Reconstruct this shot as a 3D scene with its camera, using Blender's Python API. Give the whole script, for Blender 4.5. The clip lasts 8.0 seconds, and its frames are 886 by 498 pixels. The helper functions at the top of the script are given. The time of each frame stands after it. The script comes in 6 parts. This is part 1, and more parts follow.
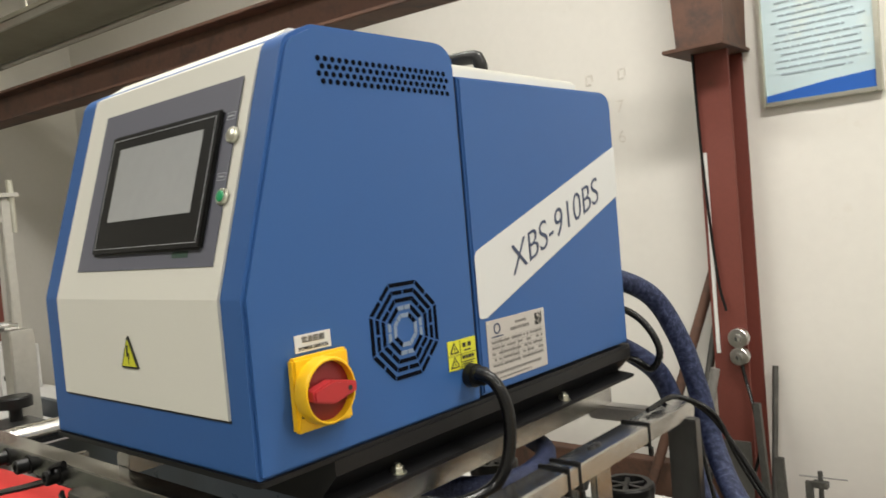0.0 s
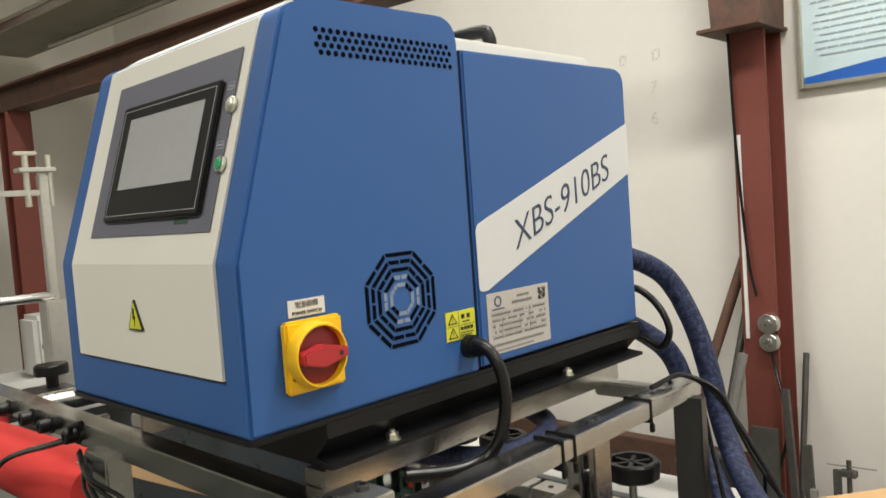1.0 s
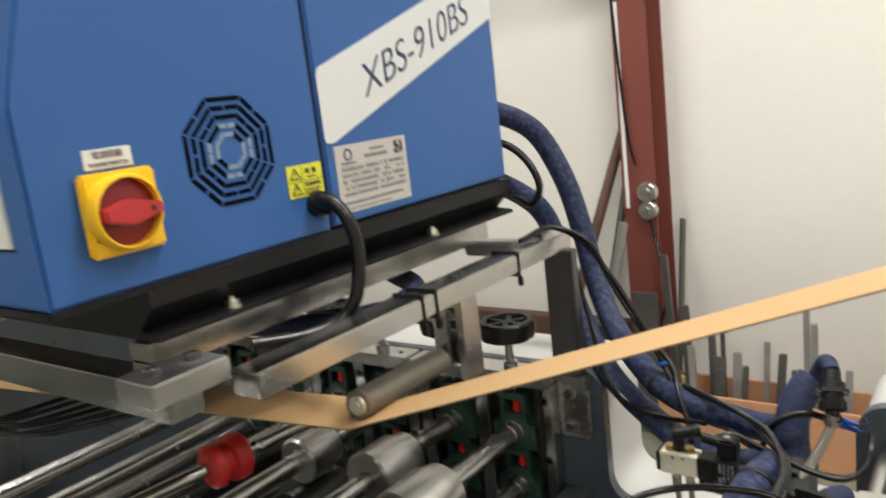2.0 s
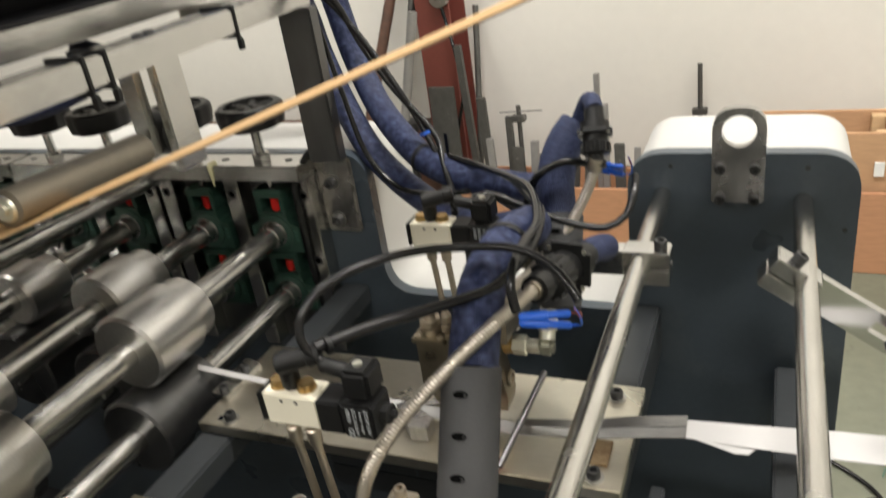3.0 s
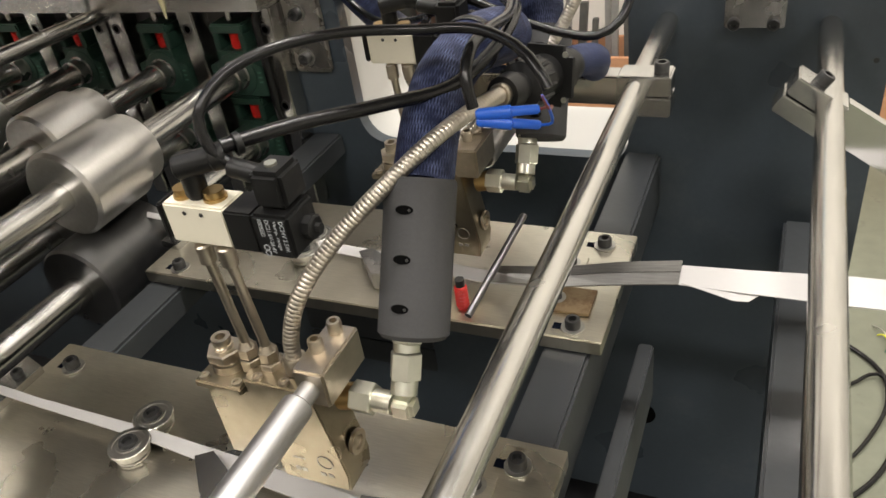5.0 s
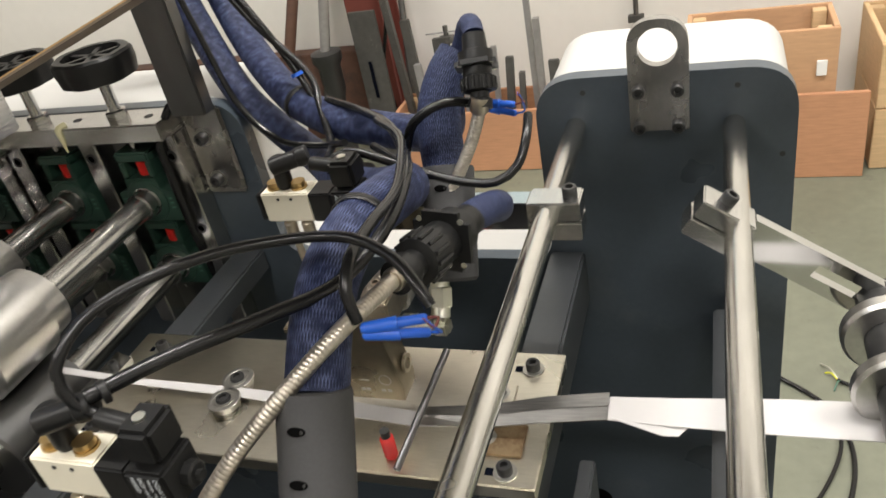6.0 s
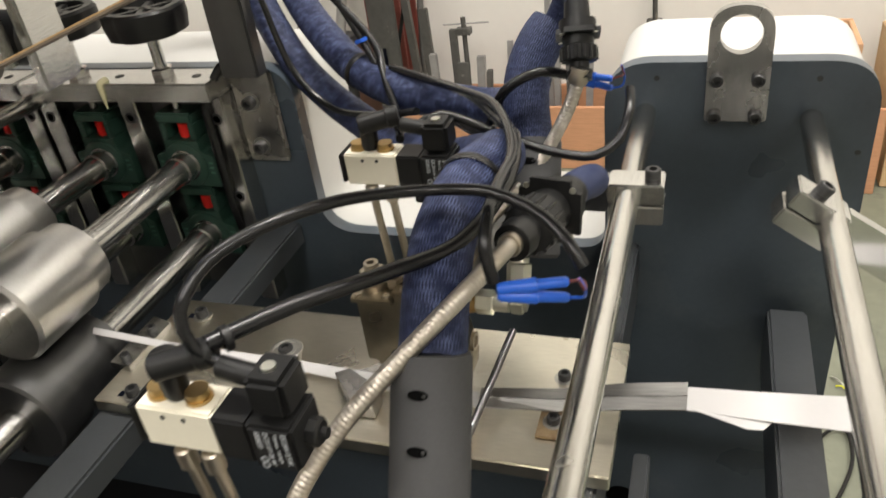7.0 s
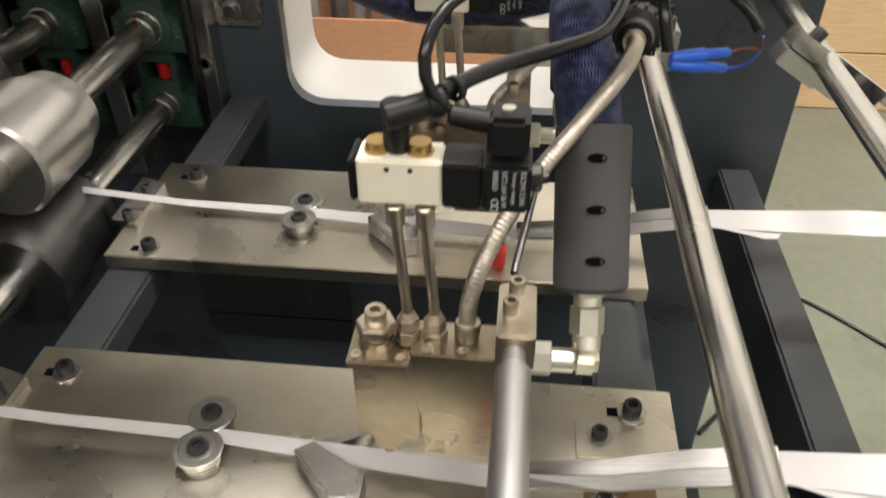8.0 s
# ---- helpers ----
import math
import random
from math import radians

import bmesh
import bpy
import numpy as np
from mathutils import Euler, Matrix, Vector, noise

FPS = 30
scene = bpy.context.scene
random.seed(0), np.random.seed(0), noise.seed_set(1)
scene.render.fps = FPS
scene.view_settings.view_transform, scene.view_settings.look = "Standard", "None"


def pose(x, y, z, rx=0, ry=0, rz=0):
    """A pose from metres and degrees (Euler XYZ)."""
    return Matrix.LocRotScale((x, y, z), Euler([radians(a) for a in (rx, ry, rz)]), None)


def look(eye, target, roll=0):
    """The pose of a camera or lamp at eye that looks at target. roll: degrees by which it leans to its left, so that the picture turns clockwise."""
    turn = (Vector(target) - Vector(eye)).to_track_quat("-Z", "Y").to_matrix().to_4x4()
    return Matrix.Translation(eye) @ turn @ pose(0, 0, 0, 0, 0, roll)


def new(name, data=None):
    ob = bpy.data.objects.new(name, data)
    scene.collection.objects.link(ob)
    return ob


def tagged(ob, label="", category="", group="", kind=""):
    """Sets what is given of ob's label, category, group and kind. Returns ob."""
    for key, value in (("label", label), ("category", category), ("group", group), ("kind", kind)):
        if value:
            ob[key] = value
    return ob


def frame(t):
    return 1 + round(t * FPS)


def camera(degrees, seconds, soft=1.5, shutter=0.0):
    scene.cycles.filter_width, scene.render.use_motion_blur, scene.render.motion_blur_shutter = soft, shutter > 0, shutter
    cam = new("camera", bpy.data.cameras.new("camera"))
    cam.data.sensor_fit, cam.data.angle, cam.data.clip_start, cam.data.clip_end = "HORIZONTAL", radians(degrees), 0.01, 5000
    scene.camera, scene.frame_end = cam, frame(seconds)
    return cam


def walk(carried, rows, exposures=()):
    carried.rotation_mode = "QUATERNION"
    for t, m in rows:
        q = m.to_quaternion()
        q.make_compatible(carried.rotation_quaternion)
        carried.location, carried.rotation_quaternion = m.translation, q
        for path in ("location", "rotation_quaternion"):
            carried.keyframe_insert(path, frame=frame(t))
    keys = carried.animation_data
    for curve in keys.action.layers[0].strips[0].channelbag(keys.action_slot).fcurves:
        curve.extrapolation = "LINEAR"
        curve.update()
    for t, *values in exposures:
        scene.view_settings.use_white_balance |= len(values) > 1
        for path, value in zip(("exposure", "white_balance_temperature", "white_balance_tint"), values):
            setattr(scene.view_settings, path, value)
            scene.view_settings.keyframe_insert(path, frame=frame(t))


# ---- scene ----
cam = camera(59.8, 8.0, soft=1.5, shutter=0.3)
PATH = [
    (0.0, (0.2273, 0.139, 1.5734), (-1.0791, 1.6513, 1.4944), -4.9),
    (0.2, (0.2245, 0.136, 1.577), (-1.1226, 1.6132, 1.521), -3.93),
    (0.5, (0.2542, 0.1408, 1.5693), (-1.125, 1.5882, 1.5165), -3.65),
    (0.7, (0.2598, 0.1539, 1.563), (-1.115, 1.6048, 1.4954), -4.04),
    (1.0, (0.2744, 0.1648, 1.5548), (-1.1099, 1.6038, 1.4407), -4.13),
    (1.2, (0.2782, 0.1622, 1.5422), (-1.1027, 1.6013, 1.3933), -4.48),
    (2.3, (0.2589, 0.328, 1.442), (-0.7957, 1.9464, 0.9238), -7.24),
    (2.4, (0.2652, 0.3492, 1.4293), (-0.743, 1.9817, 0.8648), -7.36),
    (2.5, (0.2615, 0.3675, 1.4156), (-0.6885, 2.0145, 0.7952), -7.78),
    (2.7, (0.2608, 0.4058, 1.3944), (-0.5991, 2.0557, 0.6608), -8.01),
    (3.0, (0.2665, 0.4429, 1.3461), (-0.5023, 2.0671, 0.4682), -8.71),
    (3.5, (0.2564, 0.4852, 1.2493), (-0.4192, 2.056, 0.2118), -7.03),
    (4.0, (0.2672, 0.5115, 1.2404), (-0.3753, 2.0644, 0.1561), -5.65),
    (4.2, (0.2746, 0.5109, 1.2363), (-0.3897, 2.0615, 0.162), -6.28),
    (5.3, (0.2667, 0.5078, 1.244), (-0.5136, 1.9627, 0.1151), -9.77),
    (5.5, (0.2801, 0.5341, 1.247), (-0.484, 2.0052, 0.1279), -10.7),
    (6, (0.2886, 0.5954, 1.3049), (-0.3774, 2.1533, 0.2421), -12.41),
    (6.5, (0.2561, 0.6186, 1.3038), (-0.3687, 2.2127, 0.2701), -10.9),
    (7.0, (0.2025, 0.5788, 1.2863), (-0.4162, 2.1494, 0.2137), -8.05),
    (7.4, (0.1462, 0.5346, 1.2753), (-0.3891, 2.0855, 0.1316), -5.67),
    (7.5, (0.1242, 0.5201, 1.2771), (-0.3583, 2.0774, 0.1186), -5.05),
    (8.0, (0.0256, 0.4626, 1.2371), (-0.1483, 2.0363, 0.0152), -0.45),
]
EXPOSURES = [(0, 0.12, 6450, 8), (1.2, 0.16, 6450, 8), (2.4, 0.36, 6250, 9), (3.0, 0.44, 6400, 9), (3.5, 0.5, 6550, 11), (4.2, 0.52, 6550, 11), (5.5, 0.6, 6450, 11), (6.5, 0.6, 6350, 10), (7.0, 0.63, 6450, 10), (7.5, 0.70, 6450, 11), (8.0, 0.53, 6500, 12)]
walk(cam, [(t, look(eye, target, roll)) for t, eye, target, roll in PATH], EXPOSURES)

# ---- world and lights: a workshop hall lit by high lamps and grey daylight ----
world = bpy.data.worlds.new("world")
scene.world = world
world.use_nodes = True
sky = world.node_tree.nodes.new("ShaderNodeTexSky")
sky.sky_type, sky.sun_disc, sky.sun_elevation, sky.sun_rotation = "NISHITA", False, radians(40), radians(120)
world.node_tree.links.new(sky.outputs[0], world.node_tree.nodes["Background"].inputs[0])
world.node_tree.nodes["Background"].inputs[1].default_value = 0.1


def lamp(x, y, z, sx, sy, watts, colour):
    data = bpy.data.lights.new("hall_light", "AREA")
    data.shape, data.size, data.size_y, data.energy, data.color = "RECTANGLE", sx, sy, watts, colour
    ob = new("hall_light", data)
    ob.location = (x, y, z)
    return ob


LAMPS = [(-1.9, 1.35, 58), (0.3, 1.6, 82), (2.6, 1.7, 74), (-2.6, -1.6, 66), (0.6, -1.8, 66), (3.2, -1.6, 56)]
for lx, ly, watts in LAMPS:
    lamp(lx, ly, 4.28, 1.5, 0.3, watts, (1.0, 0.95, 0.88))


# ---- materials ----
def mat(name, colour, rough=0.5, metal=0.0, grain=0.0, scale=40.0, bump=0.0, wear=None, stretch=(1, 1, 1), rough_var=0.0, spread=0.0, big=3.0, emit=0.0, coat=0.0, aniso=0.0, spec=0.5):
    """A procedural material: base colour, fine grain, large patches, bump; wear is a second colour that comes through in spots."""
    m = bpy.data.materials.new(name)
    m.use_nodes = True
    nt = m.node_tree
    n, l = nt.nodes, nt.links
    b = n["Principled BSDF"]
    b.inputs["Roughness"].default_value, b.inputs["Metallic"].default_value = rough, metal
    b.inputs["Specular IOR Level"].default_value = spec
    b.inputs["Coat Weight"].default_value, b.inputs["Anisotropic"].default_value = coat, aniso
    b.inputs["Base Color"].default_value = (*colour, 1)
    co = n.new("ShaderNodeTexCoord")
    mp = n.new("ShaderNodeMapping")
    mp.inputs["Scale"].default_value = stretch
    l.new(co.outputs["Object"], mp.inputs[0])
    fine = n.new("ShaderNodeTexNoise")
    fine.inputs["Scale"].default_value, fine.inputs["Detail"].default_value = scale, 5
    l.new(mp.outputs[0], fine.inputs["Vector"])
    broad = n.new("ShaderNodeTexNoise")
    broad.inputs["Scale"].default_value, broad.inputs["Detail"].default_value = big, 4
    l.new(co.outputs["Object"], broad.inputs["Vector"])
    last = None
    if grain or spread:
        mix = n.new("ShaderNodeMath")
        mix.operation = "MULTIPLY_ADD"
        l.new(fine.outputs["Fac"], mix.inputs[0])
        mix.inputs[1].default_value = 2 * grain
        mix.inputs[2].default_value = 1 - grain
        mix2 = n.new("ShaderNodeMath")
        mix2.operation = "MULTIPLY_ADD"
        l.new(broad.outputs["Fac"], mix2.inputs[0])
        mix2.inputs[1].default_value = 2 * spread
        mix2.inputs[2].default_value = 1 - spread
        both = n.new("ShaderNodeMath")
        both.operation = "MULTIPLY"
        l.new(mix.outputs[0], both.inputs[0])
        l.new(mix2.outputs[0], both.inputs[1])
        vm = n.new("ShaderNodeVectorMath")
        vm.operation = "SCALE"
        vm.inputs[0].default_value = colour
        l.new(both.outputs[0], vm.inputs["Scale"])
        last = vm.outputs[0]
        l.new(last, b.inputs["Base Color"])
    if wear:
        wc, lo, hi, ws = wear
        wn = n.new("ShaderNodeTexNoise")
        wn.inputs["Scale"].default_value, wn.inputs["Detail"].default_value, wn.inputs["Roughness"].default_value = ws, 8, 0.7
        l.new(co.outputs["Object"], wn.inputs["Vector"])
        rp = n.new("ShaderNodeValToRGB")
        rp.color_ramp.elements[0].position, rp.color_ramp.elements[1].position = lo, hi
        l.new(wn.outputs["Fac"], rp.inputs[0])
        mx = n.new("ShaderNodeMix")
        mx.data_type = "RGBA"
        l.new(rp.outputs[0], mx.inputs["Factor"])
        if last:
            l.new(last, mx.inputs["A"])
        else:
            mx.inputs["A"].default_value = (*colour, 1)
        mx.inputs["B"].default_value = (*wc, 1)
        l.new(mx.outputs["Result"], b.inputs["Base Color"])
    if rough_var:
        rv = n.new("ShaderNodeMath")
        rv.operation = "MULTIPLY_ADD"
        l.new(broad.outputs["Fac"], rv.inputs[0])
        rv.inputs[1].default_value, rv.inputs[2].default_value = 2 * rough_var, rough - rough_var
        l.new(rv.outputs[0], b.inputs["Roughness"])
    if bump:
        bp = n.new("ShaderNodeBump")
        bp.inputs["Strength"].default_value, bp.inputs["Distance"].default_value = bump, 0.002
        l.new(fine.outputs["Fac"], bp.inputs["Height"])
        l.new(bp.outputs[0], b.inputs["Normal"])
    if emit:
        b.inputs["Emission Color"].default_value = (*colour, 1)
        b.inputs["Emission Strength"].default_value = emit
    return m


def braid(name, colour, light, turns, pitch, rough=0.55, metal=0.0):
    """A woven sleeve: crossing strands over the tube's own u (round) and v (metres along)."""
    m = bpy.data.materials.new(name)
    m.use_nodes = True
    n, l = m.node_tree.nodes, m.node_tree.links
    b = n["Principled BSDF"]
    b.inputs["Roughness"].default_value, b.inputs["Metallic"].default_value, b.inputs["Specular IOR Level"].default_value = rough, metal, 0.25
    uv = n.new("ShaderNodeUVMap")
    sep = n.new("ShaderNodeSeparateXYZ")
    l.new(uv.outputs[0], sep.inputs[0])

    def math_node(op, a, c):
        k = n.new("ShaderNodeMath")
        k.operation = op
        for i, v in enumerate((a, c)):
            if v is None:
                continue
            if isinstance(v, (int, float)):
                k.inputs[i].default_value = v
            else:
                l.new(v, k.inputs[i])
        return k.outputs[0]

    u = math_node("MULTIPLY", sep.outputs[0], turns * 2 * math.pi)
    v = math_node("MULTIPLY", sep.outputs[1], 2 * math.pi / pitch)
    s1 = math_node("SINE", math_node("ADD", u, v), None)
    s2 = math_node("SINE", math_node("SUBTRACT", u, v), None)
    w = math_node("MULTIPLY_ADD", math_node("MAXIMUM", s1, s2), 0.5)
    w.node.inputs[2].default_value = 0.5
    ns = n.new("ShaderNodeTexNoise")
    ns.inputs["Scale"].default_value = 60
    fac = math_node("MULTIPLY", w, math_node("ADD", ns.outputs["Fac"], 0.3))
    rp = n.new("ShaderNodeValToRGB")
    rp.color_ramp.elements[0].position, rp.color_ramp.elements[1].position = 0.60, 0.98
    rp.color_ramp.elements[0].color, rp.color_ramp.elements[1].color = (*colour, 1), (*light, 1)
    l.new(fac, rp.inputs[0])
    l.new(rp.outputs[0], b.inputs["Base Color"])
    bp = n.new("ShaderNodeBump")
    bp.inputs["Strength"].default_value, bp.inputs["Distance"].default_value = 0.35, 0.001
    l.new(w, bp.inputs["Height"])
    l.new(bp.outputs[0], b.inputs["Normal"])
    return m


BLUE = mat("blue_powder_coat", (0.033, 0.104, 0.300), 0.45, grain=0.05, scale=600, bump=0.06, spread=0.05, spec=0.32)
CREAM = mat("cream_powder_coat", (0.68, 0.67, 0.605), 0.45, grain=0.02, scale=600, bump=0.06, spread=0.03)
STRIPE = mat("grey_white_print", (0.62, 0.63, 0.63), 0.5, grain=0.02, scale=300, spread=0.03)
BLACK = mat("black_powder_coat", (0.006, 0.006, 0.007), 0.42, grain=0.1, scale=300, bump=0.05, spread=0.15, spec=0.3)
STEEL = mat("brushed_steel", (0.56, 0.555, 0.54), 0.20, 1.0, grain=0.22, scale=70, bump=0.08, stretch=(14, 1, 14), rough_var=0.12, spread=0.28, big=11, aniso=0.5)
POLISHED = mat("polished_flat_steel", (0.60, 0.595, 0.585), 0.10, 1.0, grain=0.10, scale=60, bump=0.02, rough_var=0.05, spread=0.12, big=14)
CHROME = mat("ground_steel_bar", (0.55, 0.54, 0.515), 0.24, 1.0, grain=0.14, scale=160, bump=0.05, stretch=(1, 0.15, 1), rough_var=0.10, spread=0.16, big=18, aniso=0.5)
DULLBAR = mat("drawn_steel_bar", (0.368, 0.364, 0.360), 0.42, 1.0, grain=0.16, scale=120, bump=0.06, stretch=(1, 0.1, 1), rough_var=0.06, spread=0.14, big=20)
PLATE = mat("milled_steel_plate", (0.588, 0.554, 0.469), 0.30, 1.0, grain=0.2, scale=60, bump=0.08, stretch=(1, 18, 1), rough_var=0.14, spread=0.3, big=9, wear=((0.22, 0.19, 0.15), 0.64, 0.8, 13), aniso=0.5)
STAINED = mat("stained_steel_plate", (0.30, 0.22, 0.13), 0.42, 0.9, grain=0.2, scale=60, bump=0.08, spread=0.3, big=20, wear=((0.14, 0.07, 0.035), 0.5, 0.7, 40))
ALU = mat("turned_aluminium", (0.58, 0.57, 0.55), 0.32, 1.0, grain=0.16, scale=60, bump=0.03, stretch=(3, 24, 3), rough_var=0.10, spread=0.20, big=9, aniso=0.35)
# the paler broad patches paint both smudges and glossy reflections
DARK = mat("dark_slate_paint", (0.050, 0.063, 0.077), 0.32, grain=0.12, scale=160, bump=0.08, spread=0.35, big=5, rough_var=0.16, wear=((0.085, 0.096, 0.106), 0.56, 0.85, 5))
SLATE = mat("grey_blue_beam_paint", (0.031, 0.034, 0.037), 0.36, grain=0.12, scale=120, bump=0.08, spread=0.3, big=8, rough_var=0.14, wear=((0.10, 0.10, 0.10), 0.68, 0.8, 16))
WHITE = mat("white_cover_paint", (0.46, 0.455, 0.435), 0.42, grain=0.02, scale=300, bump=0.04, spread=0.04, wear=((0.5, 0.47, 0.4), 0.74, 0.85, 12))
GREEN = mat("green_casting", (0.020, 0.052, 0.037), 0.45, grain=0.2, scale=120, bump=0.2, spread=0.2)
GREENPALE = mat("pale_green_cast_mark", (0.06, 0.14, 0.10), 0.5)
RED = mat("red_plastic", (0.55, 0.02, 0.015), 0.45, grain=0.08, scale=150, bump=0.05)
OXIDE = mat("red_oxide_paint", (0.165, 0.042, 0.030), 0.6, grain=0.12, scale=60, bump=0.12, spread=0.2, wear=((0.10, 0.045, 0.03), 0.6, 0.75, 6))
RUST = mat("rusty_brown_steel", (0.12, 0.06, 0.04), 0.65, grain=0.2, scale=50, bump=0.2, spread=0.3, wear=((0.05, 0.035, 0.03), 0.5, 0.7, 8))
RUBBER = mat("black_rubber", (0.0065, 0.0065, 0.007), 0.27, grain=0.15, scale=200, bump=0.06, spec=0.35)
PLASTIC = mat("black_plastic", (0.0075, 0.0075, 0.0075), 0.40, grain=0.1, scale=300, bump=0.05, spec=0.3)
FOAM = mat("dark_grey_foam_sleeve", (0.040, 0.040, 0.041), 0.85, grain=0.12, scale=500, bump=0.1, spread=0.1)
HOSE = braid("blue_braided_sleeve", (0.0042, 0.0080, 0.032), (0.085, 0.105, 0.20), 60, 0.013)
CONDUIT = mat("stainless_conduit", (0.50, 0.46, 0.40), 0.38, 1.0, grain=0.1, scale=200)
PAPER = mat("white_paper", (0.44, 0.43, 0.425), 0.7, grain=0.02, scale=200, bump=0.03, wear=((0.62, 0.57, 0.52), 0.66, 0.78, 16))
BELT = mat("tan_rubber_belt", (0.43, 0.27, 0.120), 0.6, grain=0.06, scale=120, bump=0.05, spread=0.06)
# underside of the belt, a darker brown than its face
BELT_BACK = mat("brown_belt_underside", (0.17, 0.13, 0.095), 0.75, grain=0.1, scale=300, bump=0.1)
WALL = mat("white_plaster", (0.74, 0.715, 0.665), 0.9, grain=0.03, scale=25, bump=0.25, spread=0.05, big=1.2, wear=((0.62, 0.57, 0.48), 0.66, 0.86, 1.6))
FLOOR = mat("worn_green_floor", (0.150, 0.158, 0.117), 0.42, grain=0.20, scale=30, bump=0.12, spread=0.30, big=2.4, rough_var=0.18, wear=((0.085, 0.08, 0.066), 0.60, 0.72, 9))
WOOD = mat("rough_plywood", (0.44, 0.225, 0.12), 0.75, grain=0.22, scale=18, bump=0.2, stretch=(1, 1, 9), spread=0.2, wear=((0.28, 0.15, 0.08), 0.6, 0.8, 9))
PLY = mat("tan_plywood", (0.50, 0.30, 0.165), 0.75, grain=0.18, scale=18, bump=0.15, stretch=(1, 1, 7), spread=0.22, big=4, wear=((0.33, 0.19, 0.10), 0.6, 0.8, 7))
WOOD_PALE = mat("pale_wood", (0.58, 0.40, 0.22), 0.75, grain=0.2, scale=18, bump=0.2, stretch=(1, 1, 9), spread=0.15)
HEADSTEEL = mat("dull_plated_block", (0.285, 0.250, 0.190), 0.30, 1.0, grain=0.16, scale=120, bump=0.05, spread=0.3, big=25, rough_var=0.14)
NICKEL = mat("nickel_plated_steel", (0.46, 0.41, 0.335), 0.34, 1.0, grain=0.16, scale=120, bump=0.06, spread=0.25, big=30, rough_var=0.12)
ZINC = mat("zinc_plated_fitting", (0.66, 0.655, 0.57), 0.36, 1.0, grain=0.08, scale=160, spread=0.1, big=30)
SCREWSTEEL = mat("bright_cap_screw", (0.46, 0.45, 0.42), 0.34, 1.0, grain=0.2, scale=200)
SHOE = mat("streaked_sheet_steel", (0.20, 0.195, 0.185), 0.42, 1.0, grain=0.45, scale=50, bump=0.06, stretch=(0.6, 14, 4), spread=0.5, big=16, rough_var=0.1)
LUGSTEEL = mat("worn_plate_steel", (0.45, 0.44, 0.43), 0.26, 1.0, grain=0.3, scale=40, bump=0.08, stretch=(6, 6, 1), spread=0.5, big=22, rough_var=0.16)
BRASS = mat("brass", (0.46, 0.32, 0.14), 0.38, 1.0, grain=0.08, scale=160)
DARKSTEEL = mat("dark_worn_steel", (0.12, 0.12, 0.12), 0.30, 0.9, grain=0.2, scale=60, bump=0.05, stretch=(1, 1, 0.2), spread=0.3, big=12, rough_var=0.1)
BOLT = mat("black_oxide_bolt", (0.05, 0.05, 0.05), 0.35, 0.6, grain=0.2, scale=200)
IVORY = mat("ivory_aluminium", (0.72, 0.68, 0.56), 0.42, grain=0.03, scale=300, bump=0.04)
YELLOW = mat("yellow_plastic", (0.85, 0.50, 0.01), 0.4, grain=0.04, scale=200, bump=0.03)
LABEL_YELLOW = mat("yellow_label", (0.62, 0.62, 0.03), 0.5, grain=0.03, scale=200)
HOLE = mat("dark_hole", (0.002, 0.002, 0.002), 0.9, spec=0.05)
INK = mat("black_ink", (0.02, 0.02, 0.02), 0.6)
FINEPRINT = mat("fine_grey_print", (0.20, 0.19, 0.18), 0.7, spec=0.2)
INK_BLUE = mat("dark_blue_ink", (0.03, 0.045, 0.10), 0.5)
PALEPRINT = mat("pale_grey_print", (0.40, 0.42, 0.44), 0.6)
LABEL = mat("white_label", (0.78, 0.78, 0.76), 0.5, grain=0.02, scale=200)
SILVER = mat("silver_nameplate", (0.50, 0.475, 0.45), 0.5, 0.15, grain=0.05, scale=300, bump=0.04)
PANEL = mat("slate_grey_overlay", (0.115, 0.118, 0.15), 0.5, grain=0.05, scale=300, bump=0.03)
# unlit screen glass: pale base and mottling paint in the hall's reflection
SCREEN = mat("screen_with_reflection", (0.36, 0.37, 0.375), 0.25, grain=0.05, scale=60, bump=0.02, spread=0.1, wear=((0.3, 0.3, 0.3), 0.7, 0.9, 20))
GREENLED = mat("green_push_button", (0.02, 0.30, 0.12), 0.3)
TIE_BLUE = mat("blue_terminal_sleeve", (0.012, 0.095, 0.52), 0.4, grain=0.05, scale=200)
RED_CLOTH = mat("red_roller_cover", (0.52, 0.03, 0.025), 0.85, grain=0.12, scale=150, bump=0.15, spread=0.1)
CEIL = mat("weathered_ceiling_sheet", (0.30, 0.28, 0.22), 0.8, grain=0.1, scale=20, bump=0.15, spread=0.2)
GALV = mat("galvanised_tube", (0.55, 0.54, 0.50), 0.42, 0.9, grain=0.12, scale=60, spread=0.15)


# ---- mesh helpers ----
ROOT = {}


def thing(name, base, label, category, group="", kind=""):
    ob = new(name)
    ob.location = base
    ob.empty_display_size = 0.05
    ROOT[ob] = Vector(base)
    return tagged(ob, label, category, group, kind)


def finish(name, bm, material, base=(0, 0, 0), smooth=True):
    me = bpy.data.meshes.new(name)
    bmesh.ops.recalc_face_normals(bm, faces=bm.faces)
    bm.to_mesh(me)
    bm.free()
    me.transform(Matrix.Translation(-Vector(base)))
    for m in material if isinstance(material, (list, tuple)) else (material,):
        me.materials.append(m)
    if smooth:
        for p in me.polygons:
            p.use_smooth = True
        me.set_sharp_from_angle(angle=radians(35))
    return me


